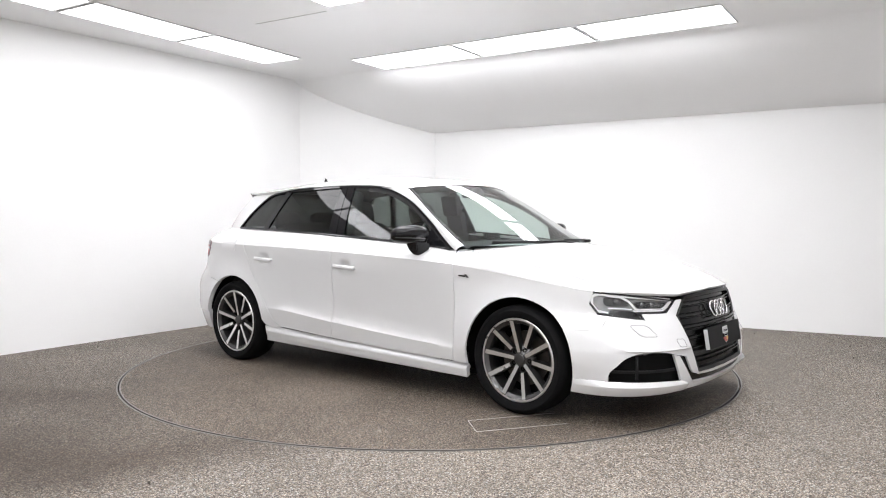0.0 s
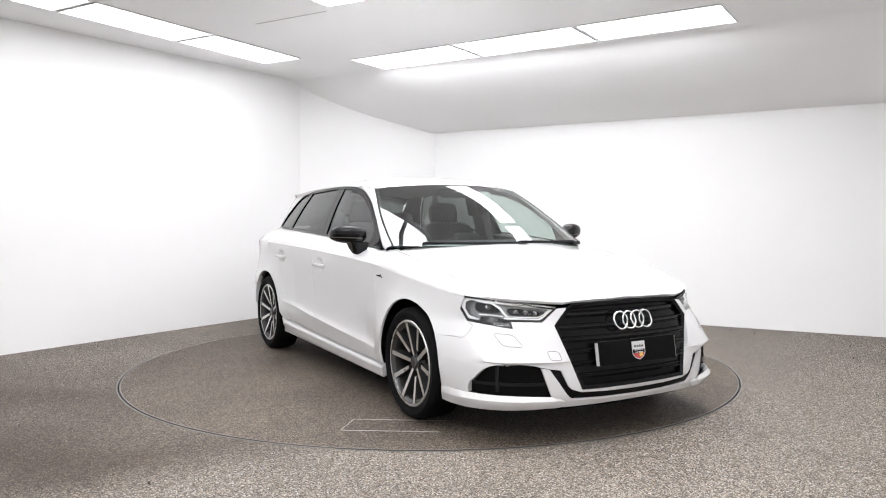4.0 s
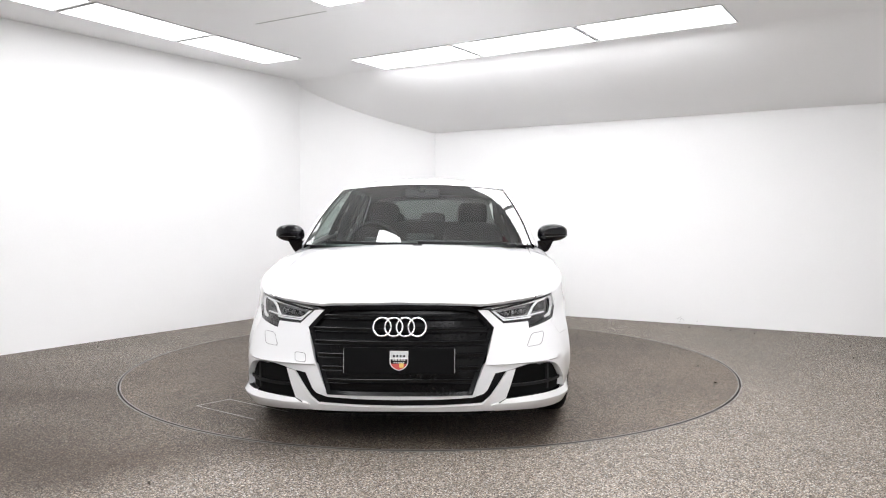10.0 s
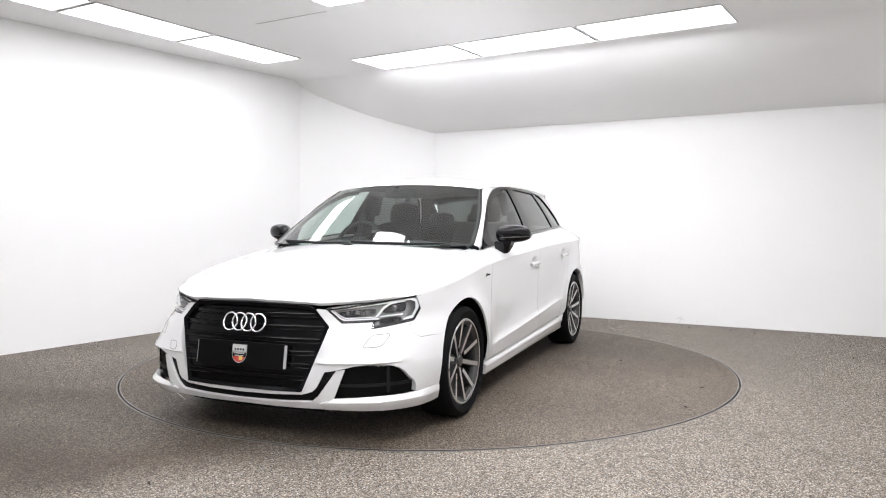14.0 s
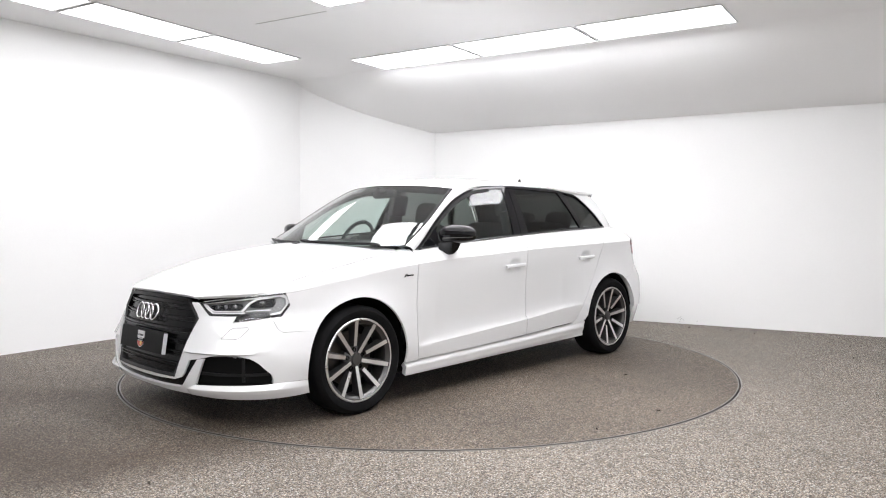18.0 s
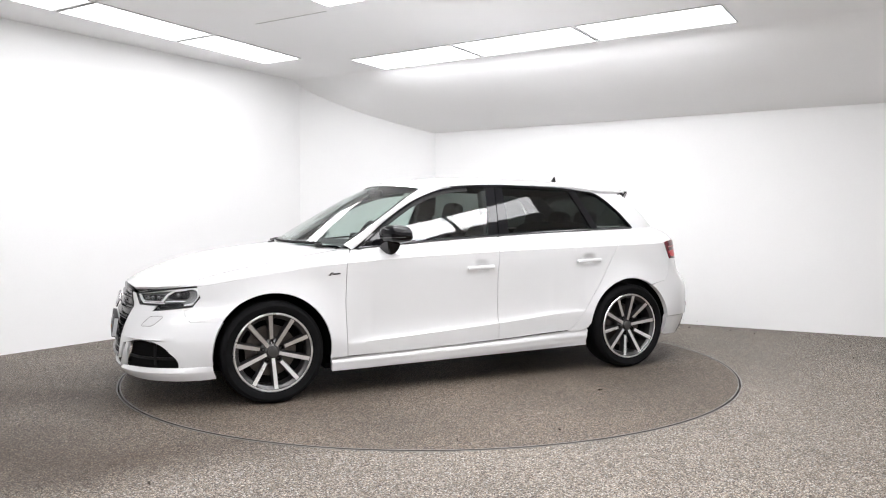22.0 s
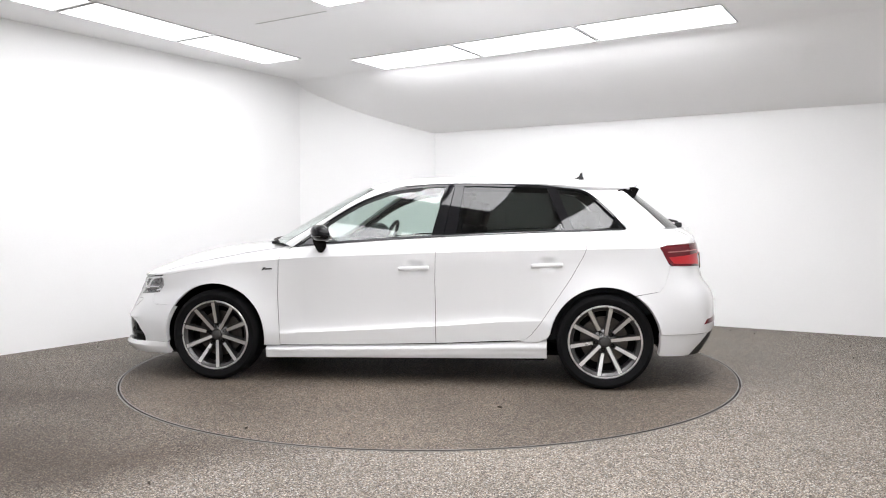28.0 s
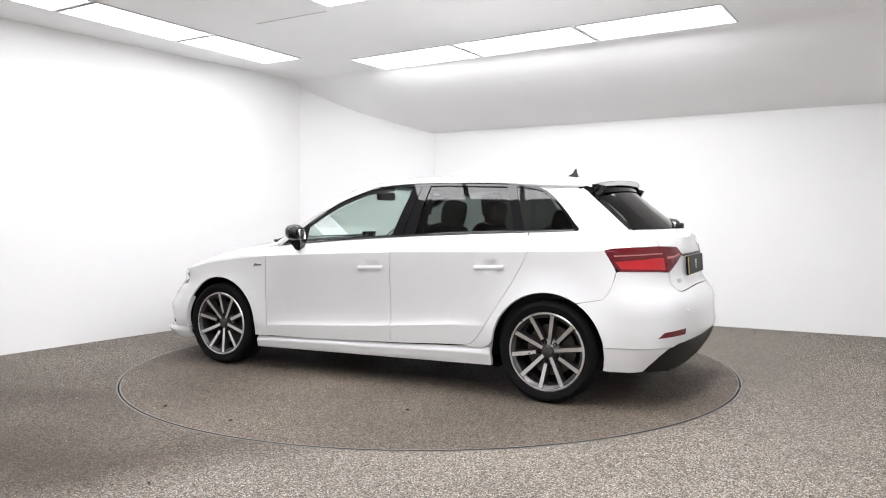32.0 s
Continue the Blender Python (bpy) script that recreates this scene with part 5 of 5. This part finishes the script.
    l = [bm.verts.new((x, .016 * (1 - z / .068) ** 1.5 + .002, z0 + z)) for x, z in pts]
    r = [bm.verts.new((x, -.016 * (1 - z / .068) ** 1.5 - .002, z0 + z)) for x, z in pts]
    for i in range(len(pts)):
        j = (i + 1) % len(pts)
        bm.faces.new((l[i], l[j], r[j], r[i]))
    bm.faces.new(l)
    bm.faces.new(r)
    bmesh.ops.recalc_face_normals(bm, faces=bm.faces)
    part("aerial", bm, TRIM, car, "black shark-fin aerial")
    # rear wiper
    bm = bmesh.new()
    tube(bm, [tail_glass_fn(0, 1.045) + Vector((-.03, 0, .0)), tail_glass_fn(0, 1.075) + Vector((-.035, 0, .01)), tail_glass_fn(-.1, 1.085) + Vector((-.025, 0, .01)), tail_glass_fn(-.36, 1.095) + Vector((-.012, 0, .005))], .010, 8)
    box(bm, (.05, .05, .04), Matrix.Translation(tail_glass_fn(0, 1.06) + Vector((-.03, 0, 0))), .012, 2)
    part("rear_wiper", bm, TRIM, car, "black rear wiper")
    # scuttle and front wipers
    bm = bmesh.new()
    cow = [(-.515, .70), (-.475, .60), (-.43, .5), (-.36, .35), (-.31, .2), (-.29, 0)]
    a = [Vector((x + .02, y, hood(x, y) - .012)) for x, y in cow] + [Vector((x + .02, -y, hood(x, y) - .012)) for x, y in cow[::-1][1:]]
    b = [screen_fn(p.y, .942) + Vector((.004, 0, 0)) for p in a]
    strip(bm, a, b, 2)
    bmesh.ops.recalc_face_normals(bm, faces=bm.faces)
    part("scuttle", bm, TRIM, car, "black scuttle panel under the windscreen")
    for pts in ([(.60, .948), (.40, .950), (.15, .956), (.02, .960)], [(.02, .950), (-.2, .952), (-.45, .956), (-.58, .957)]):
        bm = bmesh.new()
        tube(bm, [screen_fn(y, z) + Vector((.018, 0, .008)) for y, z in pts], .006, 8)
        tube(bm, [screen_fn(y, z) + Vector((.010, 0, .0)) for y, z in pts], .004, 6)
        w = part("wiper", bm, TRIM, car, "black windscreen wiper")
        bm = bmesh.new()
        p = screen_fn(*pts[0]) + Vector((.035, 0, -.004))
        box(bm, (.04, .06, .022), Matrix.Translation(p), .008, 2)
        part("wiper_pivot", bm, TRIM, w)


PIPE = material("tailpipe_steel", (0.10, 0.095, 0.09), 0.3, metal=1.0, grain=0.1, scale=80)
PINK = material("pink_light_guide", (0.42, 0.14, 0.14), 0.3, grain=0.05, scale=100)


# ---------------------------------------------------------------- the cabin
def build_cabin(car):
    # headliner under the roof
    bm = bmesh.new()
    rows = []
    for i in range(15):
        row = []
        for j in range(13):
            v = -1 + 2 * j / 12
            x = -1.045 - .13 * v * v + (-2.90 + 1.045 + .19 * v * v) * i / 14
            y, z = roof_edge(x)
            row.append(bm.verts.new((x, v * (y - .012), z + (lerp(x, ROOF) - z) * (1 - abs(v) ** 2.3) - .022)))
        rows.append(row)
    for p, q in zip(rows, rows[1:]):
        for j in range(12):
            bm.faces.new((p[j], p[j + 1], q[j + 1], q[j]))
    part("headliner", bm, SOFT, car, "dark headliner")
    for side in (1, -1):
        bm = bmesh.new()
        a = [screen_edge(i / 14) + Vector((-.03, -.03, -.01)) for i in range(15)]
        b = []
        top = [p for p in dlo_top(5) if p[0] >= -1.31]
        for i in range(15):
            x, z = top[min(len(top) - 1, round(i / 14 * (len(top) - 1)))]
            b.append(Vector((x - .01, glass_side(x, z) - .03, z)))
        strip(bm, [Vector((p.x, p.y * side, p.z)) for p in a], [Vector((p.x, p.y * side, p.z)) for p in b], 2)
        part("pillar_trim", bm, SOFT, car, "dark pillar trim")
        o = [(-2.765, 1.0), (-2.70, 1.12), (-2.60, 1.22), (-2.50, 1.29), (-2.60, 1.31), (-2.74, 1.30), (-2.93, 1.16), (-3.06, 1.0)]
        part("pillar_trim", sheet(o, green_fn(side, -.03), .08, .0, (0, -side, 0)), SOFT, car)
        # trim of the pillar between the doors
        bm = bmesh.new()
        for z0, z1, y in ((.60, .98, .69), (.98, 1.15, .655), (1.15, 1.29, .580)):
            box(bm, (.16, .07, z1 - z0 + .03), pose(-1.61, side * y, (z0 + z1) / 2, side * 14 if z0 > .9 else 0, 0, 0), .015, 2)
        part("pillar_trim", bm, SOFT, car, "dark door pillar trim")
        # door linings
        o = [(-.50, .30), (-.50, .90), (-1.0, .94), (-1.6, .975), (-2.4, 1.01), (-3.0, 1.02), (-3.0, .5), (-2.3, .3)]
        part("door_lining", sheet(o, lambda x, z, s=side: Vector((x, s * (min(flank(x, z), .80) - .07), z)), .15, .0, (0, -side, 0)), SOFT, car, "dark door lining")
    bm = bmesh.new()
    for s, m in (((2.6, 1.40, .04), pose(-1.75, 0, .30)), ((.62, 1.16, .03), pose(-2.80, 0, .86)), ((.03, 1.40, .6), pose(-.45, 0, .58))):
        box(bm, s, m)
    part("cabin_floor", bm, DARK, car, "black carpet and load cover", False)
    # dashboard
    bm = bmesh.new()
    prof = [(-.40, .60), (-.36, .90), (-.45, .945), (-.62, .965), (-.78, .955), (-.86, .92), (-.88, .86), (-.80, .70), (-.78, .50)]
    a = [[bm.verts.new((x, y, z - (.02 if abs(y) > .6 else 0))) for x, z in prof] for y in (-.70, -.62, -.3, 0, .3, .62, .70)]
    for p, q in zip(a, a[1:]):
        for i in range(len(prof) - 1):
            bm.faces.new((p[i], p[i + 1], q[i + 1], q[i]))
    bmesh.ops.recalc_face_normals(bm, faces=bm.faces)
    part("dashboard", bm, SOFT, car, "dark grey dashboard")
    bm = bmesh.new()
    box(bm, (.012, .19, .07), pose(-.78, 0, .975, 0, -14, 0), .005, 2)
    part("display", bm, GLOSSBLACK, car, "slim dashboard display")
    # steering wheel on the right
    m = Matrix.Translation((-.97, -.36, .92)) @ Matrix.Rotation(radians(-24), 4, "Y")
    bm = bmesh.new()
    tube(bm, [m @ Vector((0, .18 * math.cos(2 * math.pi * i / 32), .18 * math.sin(2 * math.pi * i / 32))) for i in range(32)], .015, 8, True)
    w = part("steering_wheel", bm, SOFT, car, "black leather steering wheel")
    bm = bmesh.new()
    box(bm, (.05, .13, .12), m, .025, 3)
    part("airbag_cover", bm, SOFT, w)
    for q in (((.015, .34, .03), pose(0, 0, 0)), ((.015, .03, .17), pose(0, 0, -.09))):
        bm = bmesh.new()
        box(bm, q[0], m @ q[1], .006, 2)
        part("spoke", bm, GREYALLOY, w)
    def cushion(bm, size, m, soft=.45, nu=24, nv=14):
        """A padded block with fully rounded edges."""
        sp = lambda v: math.copysign(abs(v) ** soft, v)
        rows = []
        for i in range(nv + 1):
            ph = -math.pi / 2 + math.pi * i / nv
            rows.append([bm.verts.new(m @ Vector((size[0] / 2 * sp(math.cos(ph)) * sp(math.cos(2 * math.pi * j / nu)), size[1] / 2 * sp(math.cos(ph)) * sp(math.sin(2 * math.pi * j / nu)), size[2] / 2 * sp(math.sin(ph))))) for j in range(nu)])
        for p, q in zip(rows, rows[1:]):
            for j in range(nu):
                bm.faces.new((p[j], p[(j + 1) % nu], q[(j + 1) % nu], q[j]))
        bmesh.ops.remove_doubles(bm, verts=bm.verts, dist=1e-5)

    # seats
    def seat(x, y, w):
        bm = bmesh.new()
        box(bm, (.52, w, .16), pose(x, y, .47, 0, -6, 0), .05, 3)
        s = part("seat", bm, FABRIC, car, "dark fabric seat")
        bm = bmesh.new()
        cushion(bm, (.17, w, .66), pose(x - .32, y, .76, 0, -20, 0), .40)
        part("backrest", bm, FABRIC, s)
        for k in ((0,) if w < .7 else (-.38, 0, .38)):
            bm = bmesh.new()
            big = w < .7
            cushion(bm, (.11, .25 if big else .23, .19 if big else .15), pose(x - .455, y + k, 1.145 if big else 1.09, 0, -12, 0), .55)
            part("headrest", bm, FABRIC, s)
            bm = bmesh.new()
            for d in (-.05, .05):
                tube(bm, [(x - .42, y + k + d, 1.00), (x - .445, y + k + d, 1.12)], .006, 6)
            part("headrest_post", bm, CHROME, s)
    seat(-1.30, .36, .50)
    seat(-1.30, -.36, .50)
    seat(-2.12, 0, 1.22)
    # inner mirror
    bm = bmesh.new()
    p = screen_fn(0, 1.30) + Vector((-.13, 0, -.01))
    box(bm, (.03, .25, .065), Matrix.Translation(p), .018, 3)
    mr = part("rear_view_mirror", bm, SOFT, car, "black rear-view mirror")
    bm = bmesh.new()
    box(bm, (.07, .05, .04), Matrix.Translation(p + Vector((.035, 0, .025))), .015, 2)
    part("mirror_mount", bm, SOFT, mr)


build_nose(car)
build_under(car)
build_sides(car)
build_tail(car)
build_cabin(car)


# ---------------------------------------------------------------- small things in the room
LITTER = material("dry_leaf", (0.035, 0.028, 0.02), 0.8, grain=0.3, scale=200)


def scrap(rnd, place):
    """A curled bit of dry leaf, lying at a place."""
    bm = bmesh.new()
    n = 7
    w = rnd.uniform(0.005, 0.009)
    turned = Matrix.Rotation(rnd.uniform(0, 6.28), 3, "Z")
    ring = []
    for i in range(n):
        t = 2 * math.pi * i / n
        ring.append(bm.verts.new(turned @ Vector((math.cos(t) * w * 1.6, math.sin(t) * w * rnd.uniform(0.35, 0.6), 0.003 + 0.006 * rnd.random()))))
    low = [bm.verts.new((v.co.x, v.co.y, 0.0)) for v in ring]
    bm.faces.new(ring)
    for i in range(n):
        bm.faces.new((ring[i], low[i], low[(i + 1) % n], ring[(i + 1) % n]))
    bmesh.ops.recalc_face_normals(bm, faces=bm.faces)
    ob = new("leaf_scrap", finish(bm, "leaf_scrap", LITTER, False))
    ob.location = place
    return ob


# bits on the table, in the table's own space
DECK_SPOTS = [(-0.60, 1.35), (0.14, 2.0), (0.71, 1.95)]


def build_litter():
    """Bits of leaf and grit blown onto the floor and the table."""
    rnd = random.Random(5)
    spots = [(2.056, 2.226), (2.19, 2.181), (2.955, 1.535), (3.551, 0.799), (3.34, 0.054), (-1.184, -2.649), (2.62, 1.75), (3.1, 1.32), (2.35, 1.99), (-2.9, 0.75), (3.62, 0.60)]
    for x, y in spots:
        tagged(scrap(rnd, (x, y, 0)), "small dark scrap of dry leaf on the floor", "leaf scrap", "leaf scraps on the floor")
    return [tagged(scrap(rnd, (x, y, 0.002)), "small dark scrap of leaf on the turntable", "leaf scrap", "leaf scraps on the turntable") for x, y in DECK_SPOTS]


def build_scuffs():
    """Faint scrapes low on the far wall."""
    for e, z, long, tilt in ((1.20, .060, .055, -35), (1.235, .052, .045, 28), (1.215, .036, .035, -62), (1.385, .034, .012, 10)):
        p = room(e, 3.0885, z)
        bm = bmesh.new()
        box(bm, (long, .003, .0028), Matrix.Translation(p) @ Matrix.Rotation(math.atan2(E1.y, E1.x), 4, "Z") @ Matrix.Rotation(radians(tilt), 4, "Y"), .0008, 1)
        tagged(new("wall_scuff_trim", finish(bm, "wall_scuff_trim", SEAM, False)), kind="structure")


def build_seams():
    """Joint lines of the ceiling boards."""
    for a, b, z in (((-1.556, -0.245), (-0.80, -0.255), CEIL_Z),):
        p, q = room(*a, z - 0.0015), room(*b, z - 0.0015)
        d = q - p
        bm = bmesh.new()
        box(bm, (d.length, 0.006, 0.004), Matrix.Translation((p + q) / 2) @ Matrix.Rotation(math.atan2(d.y, d.x), 4, "Z"))
        tagged(new("ceiling_joint_trim", finish(bm, "ceiling_joint_trim", SEAM, False)), kind="structure")


SEAM = material("ceiling_joint", (0.42, 0.41, 0.40), 0.7, grain=0.1, scale=60)
deck_scraps = build_litter()
build_scuffs()
build_seams()


# ---------------------------------------------------------------- movement
def motions():
    """The table turns at one speed and carries the car."""
    times = [0.0, 0.1, 0.2, 0.4] + [1.0 * i for i in range(1, 32)] + [31.6, 31.8, 31.9, 32.0]
    turn = lambda t: pose(0, 0, 0, 0, 0, TURN_START + TURN_RATE * t)
    walk(turntable, [(t, turn(t)) for t in times])
    for ob, (x, y) in zip(deck_scraps, DECK_SPOTS):
        walk(ob, [(t, turn(t) @ pose(x, y, 0.002)) for t in times])
    walk(car, [(t, turn(t) @ pose(CAR_OFF[0], CAR_OFF[1], 0.0)) for t in times])


motions()
